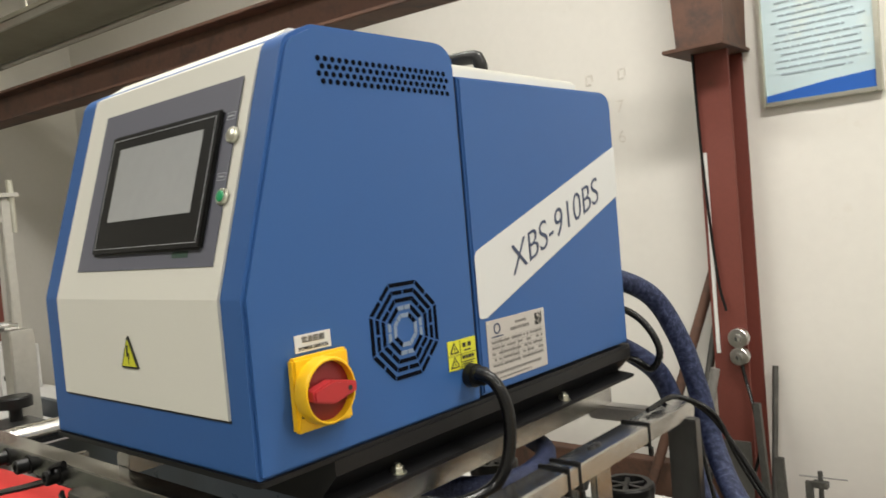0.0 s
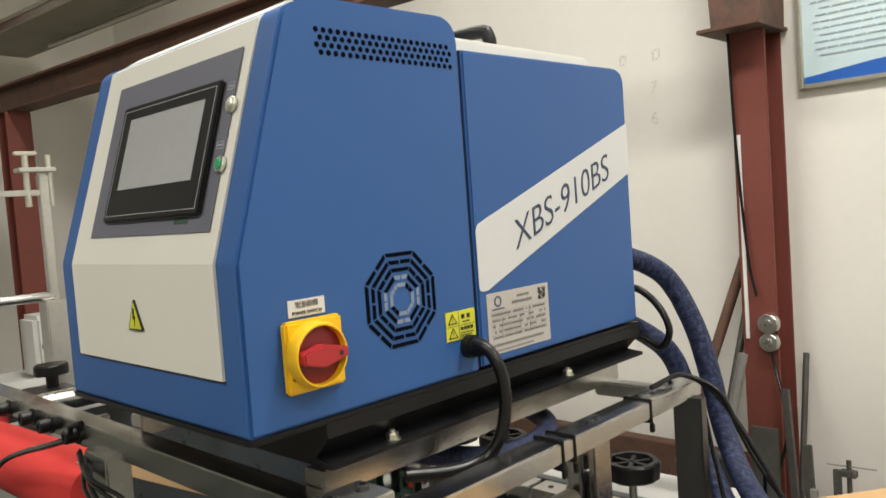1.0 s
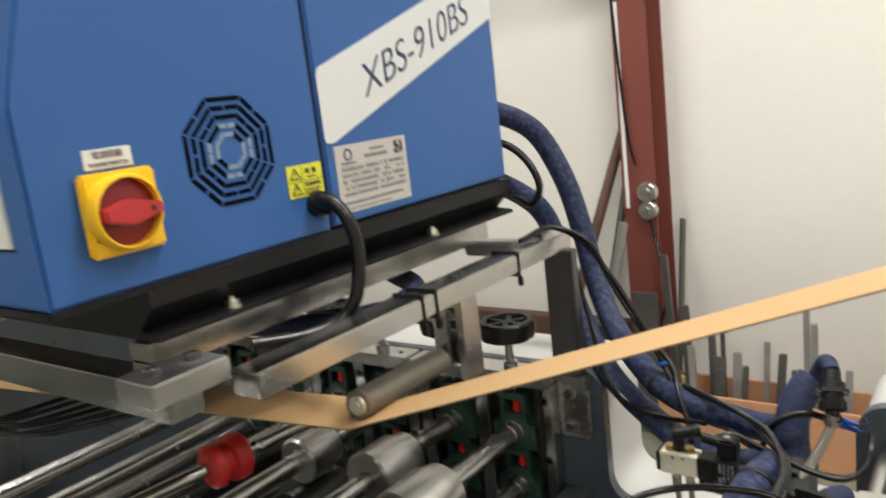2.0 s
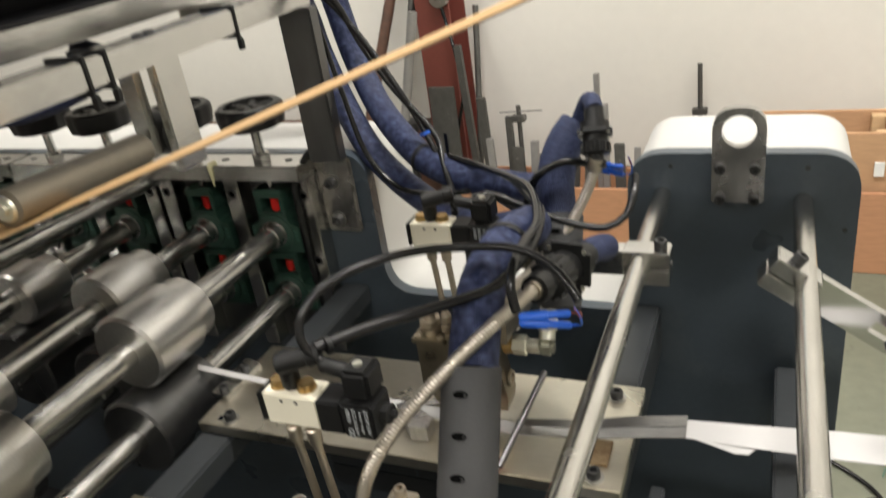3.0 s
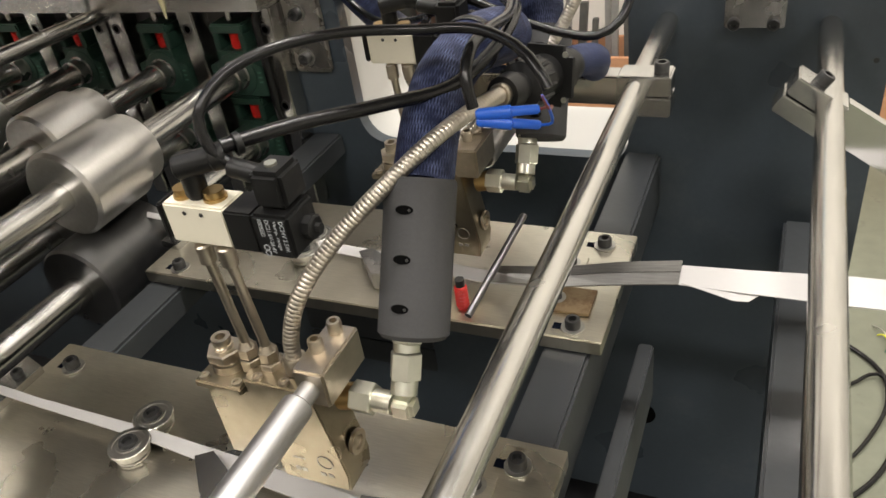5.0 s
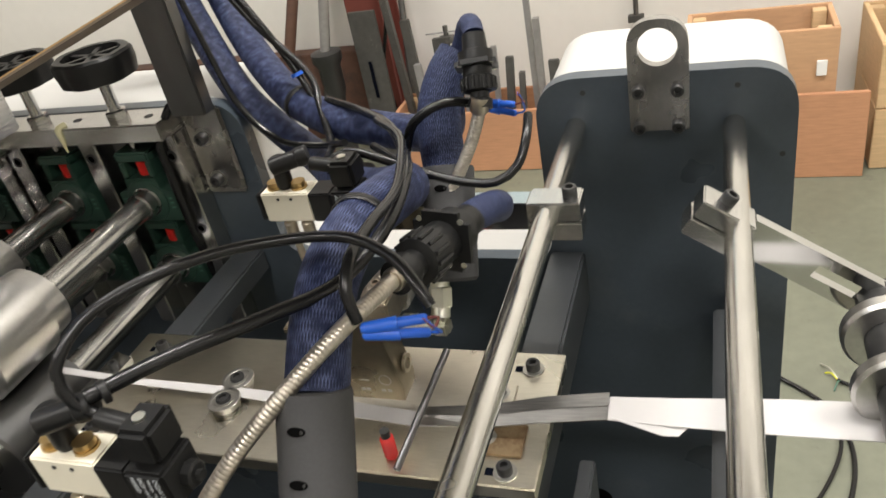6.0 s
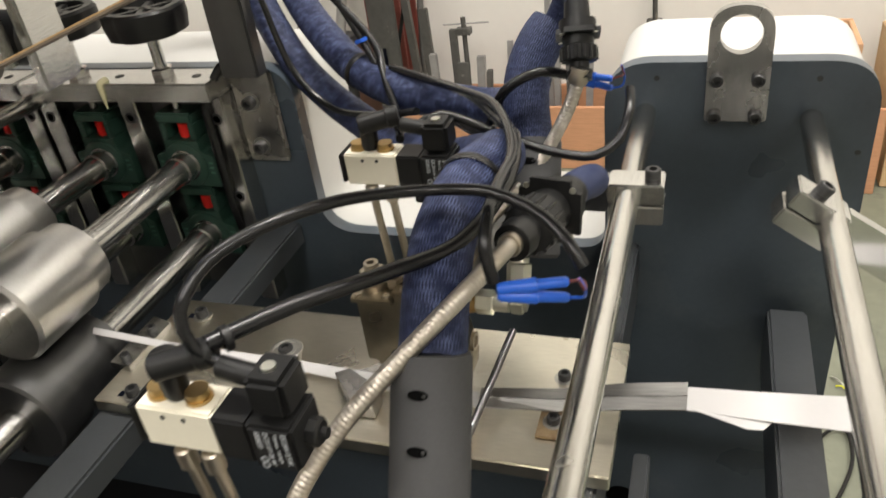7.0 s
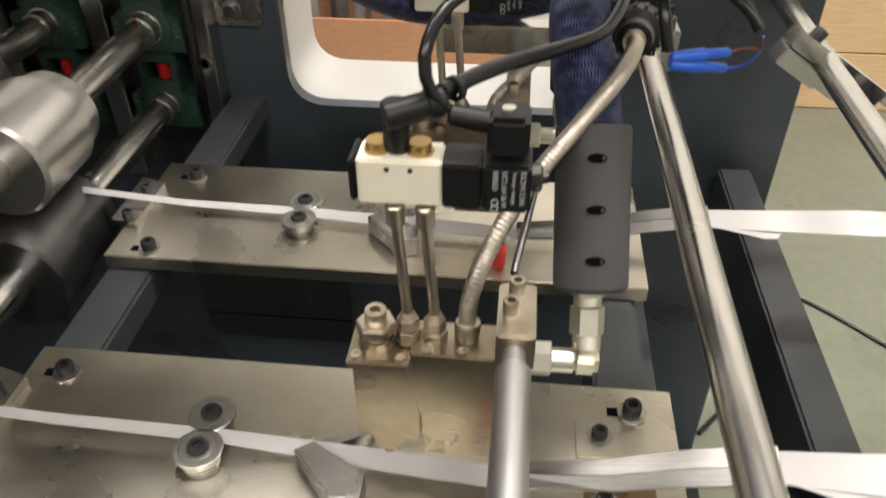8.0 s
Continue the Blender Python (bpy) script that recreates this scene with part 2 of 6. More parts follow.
def part(name, bm, material, parent, label="", smooth=True):
    base = ROOT[parent]
    ob = new(name, finish(name, bm, material, base, smooth))
    ob.parent = parent
    ROOT[ob] = base
    return tagged(ob, label)


def solo(name, bm, material, label, category="", group="", kind="", base=(0, 0, 0), smooth=True):
    ob = new(name, finish(name, bm, material, base, smooth))
    ob.location = base
    ROOT[ob] = Vector(base)
    return tagged(ob, label, category, group, kind)


def B():
    return bmesh.new()


def box(bm, lo, hi, bevel=0.0, turn=None, seg=2):
    """A box between two corners, with rounded edges; turn is a matrix about its centre."""
    c, s = (Vector(lo) + Vector(hi)) / 2, Vector(hi) - Vector(lo)
    t = bmesh.new()
    bmesh.ops.create_cube(t, size=1, matrix=Matrix.Diagonal((*s, 1)))
    if bevel:
        bmesh.ops.bevel(t, geom=t.edges[:], offset=bevel, segments=seg, affect="EDGES", clamp_overlap=True)
    t.transform(Matrix.Translation(c) @ (turn.to_4x4() if turn else Matrix()))
    add(bm, t)
    return bm


def add(bm, t):
    me = bpy.data.meshes.new("t")
    t.to_mesh(me)
    t.free()
    bm.from_mesh(me)
    bpy.data.meshes.remove(me)


def cyl(bm, a, b, r, r2=None, seg=28, bevel=0.0):
    """A round bar from a to b, with chamfered ends."""
    a, b = Vector(a), Vector(b)
    r2 = r if r2 is None else r2
    d = (b - a).length
    if bevel:
        rings = [(0, r - bevel), (bevel, r), (d - bevel, r2), (d, r2 - bevel)]
    else:
        rings = [(0, r), (d, r2)]
    lathe(bm, a, b - a, rings, seg)
    return bm


def lathe(bm, at, axis, rings, seg=28, closed=True):
    """Turns a profile of (distance along the axis, radius) round the axis."""
    q = Vector(axis).to_track_quat("Z", "Y").to_matrix()
    at = Vector(at)
    loops = []
    for z, r in rings:
        loops.append([bm.verts.new(at + q @ Vector((r * math.cos(2 * math.pi * k / seg), r * math.sin(2 * math.pi * k / seg), z))) for k in range(seg)])
    for p, n in zip(loops, loops[1:]):
        for k in range(seg):
            bm.faces.new((p[k], p[(k + 1) % seg], n[(k + 1) % seg], n[k]))
    if closed:
        bm.faces.new(loops[0][::-1])
        bm.faces.new(loops[-1])
    return bm


def hexa(bm, a, b, r):
    return cyl(bm, a, b, r, seg=6, bevel=r * 0.08)


def curve(points, step=0.006):
    """A smooth line through the points, in even short steps."""
    p = [Vector(v) for v in points]
    p = [2 * p[0] - p[1], *p, 2 * p[-1] - p[-2]]
    out = []
    for i in range(1, len(p) - 2):
        a, b, c, d = p[i - 1 : i + 3]
        k = max(2, int((c - b).length / step))
        for j in range(k):
            t = j / k
            out.append(0.5 * (2 * b + (c - a) * t + (2 * a - 5 * b + 4 * c - d) * t * t + (3 * b - 3 * c + d - a) * t**3))
    return out + [p[-2]]


def sweep(bm, points, r, seg=16, step=0.006, rib=0.0, pitch=0.0, flat=1.0):
    """A tube along a smooth line; rib and pitch wrinkle it into a flexible conduit; uv is round, metres along."""
    pts = curve(points, step)
    if rib:
        even, gap = [pts[0]], 0.0
        for a, b in zip(pts, pts[1:]):
            d = (b - a).length
            while gap + d >= pitch / 4 and d > 0:
                a = a.lerp(b, (pitch / 4 - gap) / d)
                even.append(a)
                d, gap = (b - a).length, 0.0
            gap += d
        pts = even
    uv = bm.loops.layers.uv.verify()
    side, loops, run = None, [], 0.0
    for i, p in enumerate(pts):
        d = (pts[min(i + 1, len(pts) - 1)] - pts[max(i - 1, 0)]).normalized()
        if side is None:
            side = d.orthogonal().normalized()
        side = (side - d * side.dot(d)).normalized()
        up = d.cross(side)
        if i:
            run += (p - pts[i - 1]).length
        rr = r(i / (len(pts) - 1)) if callable(r) else r
        if rib:
            rr += (0.0, 0.8, 1.0, 0.8)[i % 4] * rib
        loops.append((run, [bm.verts.new(p + rr * (math.cos(2 * math.pi * k / seg) * side + flat * math.sin(2 * math.pi * k / seg) * up)) for k in range(seg)]))
    for (v0, a), (v1, b) in zip(loops, loops[1:]):
        for k in range(seg):
            f = bm.faces.new((a[k], a[(k + 1) % seg], b[(k + 1) % seg], b[k]))
            for lp, w in zip(f.loops, ((k / seg, v0), ((k + 1) / seg, v0), ((k + 1) / seg, v1), (k / seg, v1))):
                lp[uv].uv = w
    bm.faces.new(loops[0][1][::-1])
    bm.faces.new(loops[-1][1])
    return bm


def rounded(points, seg=6):
    """An outline whose corners (a, b, radius) are rounded."""
    out, n = [], len(points)
    for i, (x, y, r) in enumerate(points):
        p, a, b = Vector((x, y)), Vector(points[i - 1][:2]), Vector(points[(i + 1) % n][:2])
        if not r:
            out.append(p)
            continue
        u, v = (a - p).normalized(), (b - p).normalized()
        half = u.angle(v) / 2
        d = min(r / math.tan(half), (a - p).length * 0.49, (b - p).length * 0.49)
        s, e = p + u * d, p + v * d
        for k in range(seg + 1):
            t = k / seg
            out.append((1 - t) ** 2 * s + 2 * t * (1 - t) * p + t * t * e)
    return out


def prism(bm, outline, axis, lo, hi, bevel=0.0, seg=2):
    """A flat outline pushed along x, y or z. Its two coordinates are the other two axes, in order."""
    def place(p, w):
        v = [p[0], p[1]]
        v.insert("xyz".index(axis), w)
        return v
    t = bmesh.new()
    f = t.faces.new([t.verts.new(place(p, lo)) for p in outline])
    g = bmesh.ops.extrude_face_region(t, geom=[f])
    d = place((0, 0), hi - lo)
    bmesh.ops.translate(t, verts=[v for v in g["geom"] if isinstance(v, bmesh.types.BMVert)], vec=d)
    if bevel:
        ring = [e for e in t.edges if len(e.link_faces) == 2 and any(len(q.verts) > 4 or len(outline) == 4 for q in e.link_faces) and e.calc_face_angle(0) > 1.2]
        bmesh.ops.bevel(t, geom=ring, offset=bevel, segments=seg, affect="EDGES", clamp_overlap=True)
    add(bm, t)
    return bm


def cap_screw(parent, at, axis=(0, 0, 1), r=0.0065, h=0.008, washer=0.0):
    """A socket head screw with its hexagon hole, on a washer."""
    at, ax = Vector(at), Vector(axis).normalized()
    bm = B()
    lathe(bm, at, ax, [(0, r), (h * 0.85, r), (h, r * 0.88), (h, r * 0.55), (h * 0.45, r * 0.5), (h * 0.45, 0.0004)], 18)
    s = part("screw", bm, BOLT, parent)
    if washer:
        bm = B()
        lathe(bm, at - ax * 0.0015, ax, [(0, washer), (0.0016, washer), (0.0016, r * 0.6)], 20)
        part("washer", bm, SCREWSTEEL, parent)
    return s


def letters(parent, text, size, matrix, material, label="", shear=0.0, thick=0.0004, fit=None, bold=0.0):
    data = bpy.data.curves.new("letters", "FONT")
    data.body, data.size, data.align_x, data.align_y, data.extrude, data.shear, data.offset = text, size, "CENTER", "CENTER", thick, shear, bold
    tmp = bpy.data.objects.new("letters", data)
    me = bpy.data.meshes.new_from_object(tmp)
    bpy.data.objects.remove(tmp)
    if fit:
        lo, hi = [[f(v.co[i] for v in me.vertices) for i in (0, 1)] for f in (min, max)]
        me.transform(Matrix.Diagonal((fit[0] / (hi[0] - lo[0]), fit[1] / (hi[1] - lo[1]), 1, 1)) @ Matrix.Translation((-(lo[0] + hi[0]) / 2, -(lo[1] + hi[1]) / 2, 0)))
    me.transform(Matrix.Translation(-ROOT[parent]) @ matrix)
    me.materials.append(material)
    ob = new("lettering", me)
    ob.parent = parent
    ROOT[ob] = ROOT[parent]
    return tagged(ob, label)


# ---- the hall ----
WALL_Y = 3.45
box(bm := B(), (-7.0, -5.0, -0.1), (5.5, WALL_Y, 0.0))
solo("floor", bm, FLOOR, "worn pale green painted concrete workshop floor", "floor", kind="structure")
box(bm := B(), (-7.2, WALL_Y, -0.1), (5.7, WALL_Y + 0.2, 4.6))
solo("wall_north", bm, WALL, "stained white plaster workshop wall", "wall", kind="structure")
box(bm := B(), (-7.2, -5.2, -0.1), (5.7, -5.0, 4.6))
solo("wall_south", bm, WALL, "plain white plaster workshop wall", "wall", kind="structure")
box(bm := B(), (-7.2, -5.0, -0.1), (-7.0, WALL_Y, 4.6))
solo("wall_west", bm, WALL, "plain white plaster end wall", "wall", kind="structure")
box(bm := B(), (5.5, -5.0, -0.1), (5.7, WALL_Y, 4.6))
solo("wall_east", bm, WALL, "plain white plaster end wall", "wall", kind="structure")
box(bm := B(), (-7.2, -5.2, 4.6), (5.7, WALL_Y + 0.2, 4.7))
solo("ceiling", bm, CEIL, "weathered grey sheet ceiling", "ceiling", kind="structure")
GLOW = mat("lamp_diffuser", (1.0, 0.95, 0.86), 0.5, emit=3.0)
for lx, ly, _ in LAMPS:
    lt = thing("ceiling_light", (lx, ly, 4.3), "long white enamelled hall lamp hung under the ceiling", "lamp", "hall lamps")
    box(bm := B(), (lx - 0.8, ly - 0.2, 4.33), (lx + 0.8, ly + 0.2, 4.40), 0.02)
    part("housing", bm, WHITE, lt)
    box(bm := B(), (lx - 0.76, ly - 0.16, 4.30), (lx + 0.76, ly + 0.16, 4.33), 0.006)
    part("diffuser", bm, GLOW, lt, "glowing diffuser")
    for s in (-0.6, 0.6):
        cyl(bm := B(), (lx + s, ly, 4.39), (lx + s, ly, 4.61), 0.008, seg=8)
        part("hanger", bm, GALV, lt)

# steel column on the wall, with its corbel, conduit and discs
col = thing("steel_column", (-0.96, 3.35, 0), "red oxide painted steel column against the wall", "column")
box(bm := B(), (-1.035, 3.27, 0.0), (-0.895, 3.285, 2.155), 0.002)
part("front_flange", bm, OXIDE, col)
box(bm := B(), (-0.972, 3.285, 0.0), (-0.96, 3.435, 2.155))
part("web", bm, OXIDE, col)
box(bm := B(), (-1.035, 3.435, 0.0), (-0.895, 3.449, 2.155), 0.002)
part("back_flange", bm, OXIDE, col)
box(bm := B(), (-1.11, 3.14, 2.155), (-0.865, 3.449, 2.17), 0.002)
part("cap_plate", bm, RUST, col, "rusty cap plate")
prism(bm := B(), [(-1.075, 2.171), (-0.88, 2.171), (-0.86, 2.9), (-1.11, 2.9)], "y", 3.2, 3.449)
part("corbel", bm, RUST, col, "rusty brown steel bracket")
box(bm := B(), (-1.02, 3.262, 0.92), (-1.005, 3.2685, 1.75), 0.001)
part("tape", bm, LABEL, col, "white marked strip")
for dz, r in ((0.988, 0.040), (0.912, 0.037)):
    lathe(bm := B(), (-0.922, 3.27, dz), (0, -1, 0), [(0, r), (0.03, r), (0.034, r - 0.004), (0.034, r * 0.45), (0.05, r * 0.45), (0.05, r * 0.2), (0.03, r * 0.2)], 28)
    part("disc", bm, ALU, col, "grey turned metal disc")
sweep(bm := B(), [(-1.03, 3.25, 2.19), (-1.02, 3.255, 1.7), (-0.99, 3.25, 1.25), (-0.96, 3.24, 1.1)], 0.006, 8, 0.03)
part("wire", bm, RUBBER, col, "black wire")
sweep(bm := B(), [(-0.925, 3.25, 0.93), (-0.90, 3.24, 0.82), (-0.86, 3.2, 0.7), (-0.85, 3.2, 0.55), (-0.9, 3.2, 0.35), (-0.88, 3.2, 0.1)], 0.007, 8, 0.03)
part("wire", bm, RUBBER, col, "black wire")

# framed notice on the wall
BLUEPRINT = mat("pale_blue_poster", (0.55, 0.68, 0.72), 0.4, grain=0.03, scale=30, spread=0.10, big=4, wear=((0.70, 0.70, 0.58), 0.5, 0.75, 2.5))
DEEPBLUE = mat("blue_poster_band", (0.02, 0.11, 0.45), 0.4)
PRINT = mat("grey_print", (0.34, 0.42, 0.48), 0.5)
po = thing("framed_notice", (-0.5, WALL_Y, 1.93), "pale blue printed notice in a silver frame on the wall", "notice")
box(bm := B(), (-0.81, WALL_Y - 0.012, 1.925), (-0.40, WALL_Y - 0.004, 2.55))
part("sheet", bm, BLUEPRINT, po, "pale blue sheet with blue foot band")
prism(bm := B(), rounded([(-0.805, 1.93, 0), (-0.405, 1.93, 0), (-0.405, 1.995, 0), (-0.55, 1.985, 0.25), (-0.805, 1.955, 0)], 8), "y", WALL_Y - 0.0155, WALL_Y - 0.0125)
part("band", bm, DEEPBLUE, po)
for lo, hi in (((-0.826, 1.91), (-0.806, 2.57)), ((-0.404, 1.91), (-0.384, 2.57)), ((-0.805, 1.91), (-0.405, 1.928)), ((-0.805, 2.55), (-0.405, 2.57))):
    box(bm := B(), (lo[0], WALL_Y - 0.03, lo[1]), (hi[0], WALL_Y - 0.001, hi[1]), 0.004)
    part("frame", bm, ZINC, po)
rng = random.Random(4)
z = 2.50
while z > 2.03:
    x = -0.78 + rng.random() * 0.04
    end = -0.43 - rng.random() * 0.09
    while x < end:
        w = 0.02 + rng.random() * 0.07
        box(bm := B(), (x, WALL_Y - 0.0152, z), (min(x + w, end), WALL_Y - 0.0124, z + 0.0055))
        part("print_bar", bm, PRINT, po, smooth=False)
        x += w + 0.008
    z -= 0.026

# stencilled marks on the wall
STENCIL = mat("faded_grey_paint", (0.67, 0.635, 0.575), 0.9, grain=0.4, scale=60)
for i, (mx, mz, ch) in enumerate(((-1.62, 2.17, ""), (-1.45, 2.17, ""), (-1.47, 2.02, "7"), (-1.47, 1.88, "6"))):
    st = thing("stencil_mark", (mx, WALL_Y, mz), "faded grey stencil mark painted on the white wall", "marking", "stencil marks")
    if ch:
        letters(st, ch, 0.085, pose(mx, WALL_Y - 0.002, mz, 90, 0, 0), STENCIL)
    else:
        for dx, dz, w, h in ((-0.016, 0, 0.008, 0.05), (0.016, 0.006, 0.008, 0.03), (0.004, 0.022, 0.022, 0.007), (0, -0.02, 0.018, 0.007)):
            box(bm := B(), (mx + dx - w / 2, WALL_Y - 0.003, mz + dz - h / 2), (mx + dx + w / 2, WALL_Y - 0.0005, mz + dz + h / 2))
            part("stroke", bm, STENCIL, st, smooth=False)

# ---- glue machine: sheet metal melter on its black base ----
XR, XL = -0.433, -0.907
gm = thing("glue_machine", ((XR + XL) / 2, 0.95, 1.27), "blue and cream hot melt glue machine with touch panel", "glue machine")
front = rounded([(0.576, 1.327, 0.006), (0.576, 1.515, 0.02), (0.660, 1.790, 0.03), (0.70, 1.808, 0.03), (0.945, 1.812, 0.035), (0.945, 1.327, 0)])
prism(bm := B(), front, "x", XL, XR, 0.013, 4)
part("front_housing", bm, BLUE, gm, "blue front hood")
rear = rounded([(0.950, 1.331, 0), (0.950, 1.770, 0), (1.374, 1.775, 0.03), (1.374, 1.331, 0.004)])
prism(bm := B(), rear, "x", XL, XR, 0.008, 3)
part("rear_housing", bm, BLUE, gm, "blue rear tank cover")
box(bm := B(), (XL + 0.004, 0.9451, 1.33), (XR - 0.006, 0.9499, 1.768))
part("seam", bm, INK, gm)
# cream front panel follows the break of the front and runs over the top
def off(y, z, d, ny, nz):
    return (y + ny * d, z + nz * d)
n_s = Vector((-(1.790 - 1.515), (0.660 - 0.576))).normalized()
cream = [(0.5725, 1.388), (0.5725, 1.515), *[off(0.660, 1.785, 0.0035, *n_s)], (0.700, 1.8115), (0.90, 1.8150), (0.90, 1.80), (0.70, 1.795), (0.68, 1.78), (0.59, 1.51), (0.59, 1.388)]
prism(bm := B(), cream, "x", -0.859, -0.473, 0.0)
part("front_panel", bm, CREAM, gm, "cream front panel over the slope", smooth=False)
# thin black strip drawn as the shadow under the panel's lower edge
box(bm := B(), (-0.860, 0.5745, 1.3852), (-0.472, 0.58, 1.3877))
part("panel_shadow_line", bm, INK, gm)
box(bm := B(), (-0.88, 0.965, 1.7735), (-0.475, 1.336, 1.800), 0.006)
part("tank_lid", bm, CREAM, gm, "off-white tank lid")
sweep(bm := B(), [(-0.70, 1.10, 1.800), (-0.698, 1.10, 1.818), (-0.675, 1.10, 1.829), (-0.53, 1.10, 1.829), (-0.507, 1.10, 1.818), (-0.505, 1.10, 1.800)], 0.011, 14)
part("lid_handle", bm, PLASTIC, gm, "black lid handle")
box(bm := B(), (-0.76, 1.06, 1.8005), (-0.575, 1.085, 1.842), 0.002)
part("blue_tag", bm, DEEPBLUE, gm, "blue printed tag behind the handle")
# sloping frame of the screen: origin on the slope, u to the right (+x), v up the slope
SL = Vector((0, 0.660 - 0.576, 1.790 - 1.515)).normalized()
OUT = Vector((0, n_s[0], n_s[1]))
def on_slope(x, v, d=0.0):
    return Vector((x, 0.576, 1.515)) + SL * v + OUT * (0.0035 + d)
SLOPE_TURN = Matrix(((1, 0, 0), (0, SL.y, OUT.y), (0, SL.z, OUT.z)))
def slope_box(bm, x0, x1, v0, v1, d0, d1, bevel=0.0):
    c = on_slope((x0 + x1) / 2, (v0 + v1) / 2, (d0 + d1) / 2)
    s = Vector((x1 - x0, v1 - v0, d1 - d0)) / 2
    return box(bm, c - s, c + s, bevel, SLOPE_TURN)
slope_box(bm := B(), -0.808, -0.490, 0.035, 0.250, 0.0, 0.0012)
overlay = part("overlay", bm, PANEL, gm, "slate grey control overlay")
slope_box(bm := B(), -0.765, -0.512, 0.053, 0.214, 0.0012, 0.0075, 0.003)
hmi = part("touch_panel", bm, PLASTIC, gm, "black touch panel, switched off")
for x0, x1, v0, v1 in ((-0.757, -0.520, 0.2055, 0.2062), (-0.757, -0.520, 0.0610, 0.0617), (-0.757, -0.7562, 0.0610, 0.2062), (-0.5208, -0.520, 0.0610, 0.2062)):
    slope_box(bm := B(), x0, x1, v0, v1, 0.0076, 0.0080)
    part("border_line", bm, PALEPRINT, hmi, smooth=False)
slope_box(bm := B(), -0.736, -0.542, 0.096, 0.193, 0.0076, 0.0080)
part("screen", bm, SCREEN, hmi, "unlit screen with its reflections painted in as mottled grey")
slope_box(bm := B(), -0.575, -0.542, 0.046, 0.055, 0.0012, 0.0016)
part("sticker", bm, GREEN, gm)
for v, m_ in ((0.181, ZINC), (0.111, GREENLED)):
    lathe(bm := B(), on_slope(-0.491, v, 0.001), OUT, [(0, 0.0095), (0.003, 0.0095), (0.004, 0.0085), (0.004, 0.0068)], 24)
    bt = part("push_button", bm, ZINC, gm, "round metal push button")
    lathe(bm := B(), on_slope(-0.491, v, 0.003), OUT, [(0, 0.0066), (0.003, 0.0062), (0.0034, 0.005)], 20)
    part("cap", bm, m_, bt)
    for x0, x1, v0, v1 in ((-0.508, -0.493, 0.0275, 0.0281), (-0.508, -0.493, 0.0195, 0.0201), (-0.508, -0.5075, 0.0195, 0.0281), (-0.4935, -0.493, 0.0195, 0.0281), (-0.505, -0.496, 0.0230, 0.0246)):
        slope_box(bm := B(), x0, x1, v + v0, v + v1, 0.0013, 0.0016)
        part("button_label", bm, PALEPRINT, gm, smooth=False)
# warning triangle
def side_prism(bm, pts, d0=0.0004, d1=0.0012):
    return prism(bm, pts, "x", XR + d0, XR + d1)
prism(bm := B(), rounded([(-0.690, 1.432, 0.002), (-0.648, 1.432, 0.002), (-0.669, 1.473, 0.002)], 3), "y", 0.5705, 0.5722)
tri = part("warning_triangle", bm, INK, gm, "yellow electric shock warning triangle")
prism(bm := B(), [(-0.6855, 1.4345), (-0.6525, 1.4345), (-0.669, 1.467)], "y", 0.5698, 0.5704)
part("field", bm, LABEL_YELLOW, tri)
prism(bm := B(), [(-0.671, 1.460), (-0.667, 1.460), (-0.669, 1.450), (-0.665, 1.451), (-0.669, 1.437), (-0.6685, 1.447), (-0.673, 1.446)], "y", 0.5692, 0.5697)
part("bolt_sign", bm, INK, tri)

# vent dots
VENT = mat("dark_vent", (0.003, 0.004, 0.008), 0.9, spec=0.05)
for r in range(4):
    for c in range(21):
        y = 0.704 + c * 0.0108 + (r % 2) * 0.0054
        zz = 1.770 - r * 0.0085
        if y > 0.93:
            continue
        bm = B()
        lathe(bm, (XR - 0.002, y, zz), (1, 0, 0), [(0, 0.0034), (0.0026, 0.0034)], 8)
        part("vent_hole", bm, VENT, gm, smooth=False)
# octagonal fan grille, ring on ring of slots
oc = (0.806, 1.447)
def octa(k, r):
    a = math.pi / 8 + k * math.pi / 4
    return Vector((oc[0] + r * math.cos(a), oc[1] + r * math.sin(a)))
FAN = mat("pale_fan_frame", (0.20, 0.26, 0.36), 0.4)
for ring in range(5):
    r0 = 0.064 - ring * 0.0105
    w = 0.0054
    for k in range(8):
        a, b_ = octa(k, r0), octa(k + 1, r0)
        ai, bi = octa(k, r0 - w), octa(k + 1, r0 - w)
        spans = ((0.03, 0.46), (0.54, 0.97)) if (k + ring) % 2 == 0 else ((0.03, 0.97),)
        for s, e in spans:
            prism(bm := B(), [a.lerp(b_, s), a.lerp(b_, e), ai.lerp(bi, e), ai.lerp(bi, s)], "x", XR - 0.002, XR + 0.0009)
            part("grille_slot", bm, FAN if (ring == 3 and k % 2) or (ring == 4 and k % 4) else VENT, gm, smooth=False)
# main switch
box(bm := B(), (XR, 0.622, 1.366), (XR + 0.012, 0.700, 1.446), 0.003)
sw = part("main_switch", bm, YELLOW, gm, "yellow plate with red rotary handle")
lathe(bm := B(), (XR + 0.012, 0.6565, 1.407), (1, 0, 0), [(0, 0.0365), (0.014, 0.0365), (0.017, 0.0345), (0.017, 0.0325), (0.006, 0.032)], 40)
part("ring", bm, YELLOW, sw)
lathe(bm := B(), (XR + 0.0181, 0.6565, 1.407), (1, 0, 0), [(0, 0.0322), (0.0016, 0.0322), (0.002, 0.031)], 40)
dial = part("dial", bm, mat("dark_red_plastic", (0.22, 0.015, 0.018), 0.4, grain=0.06, scale=200), sw, "dark red dial")
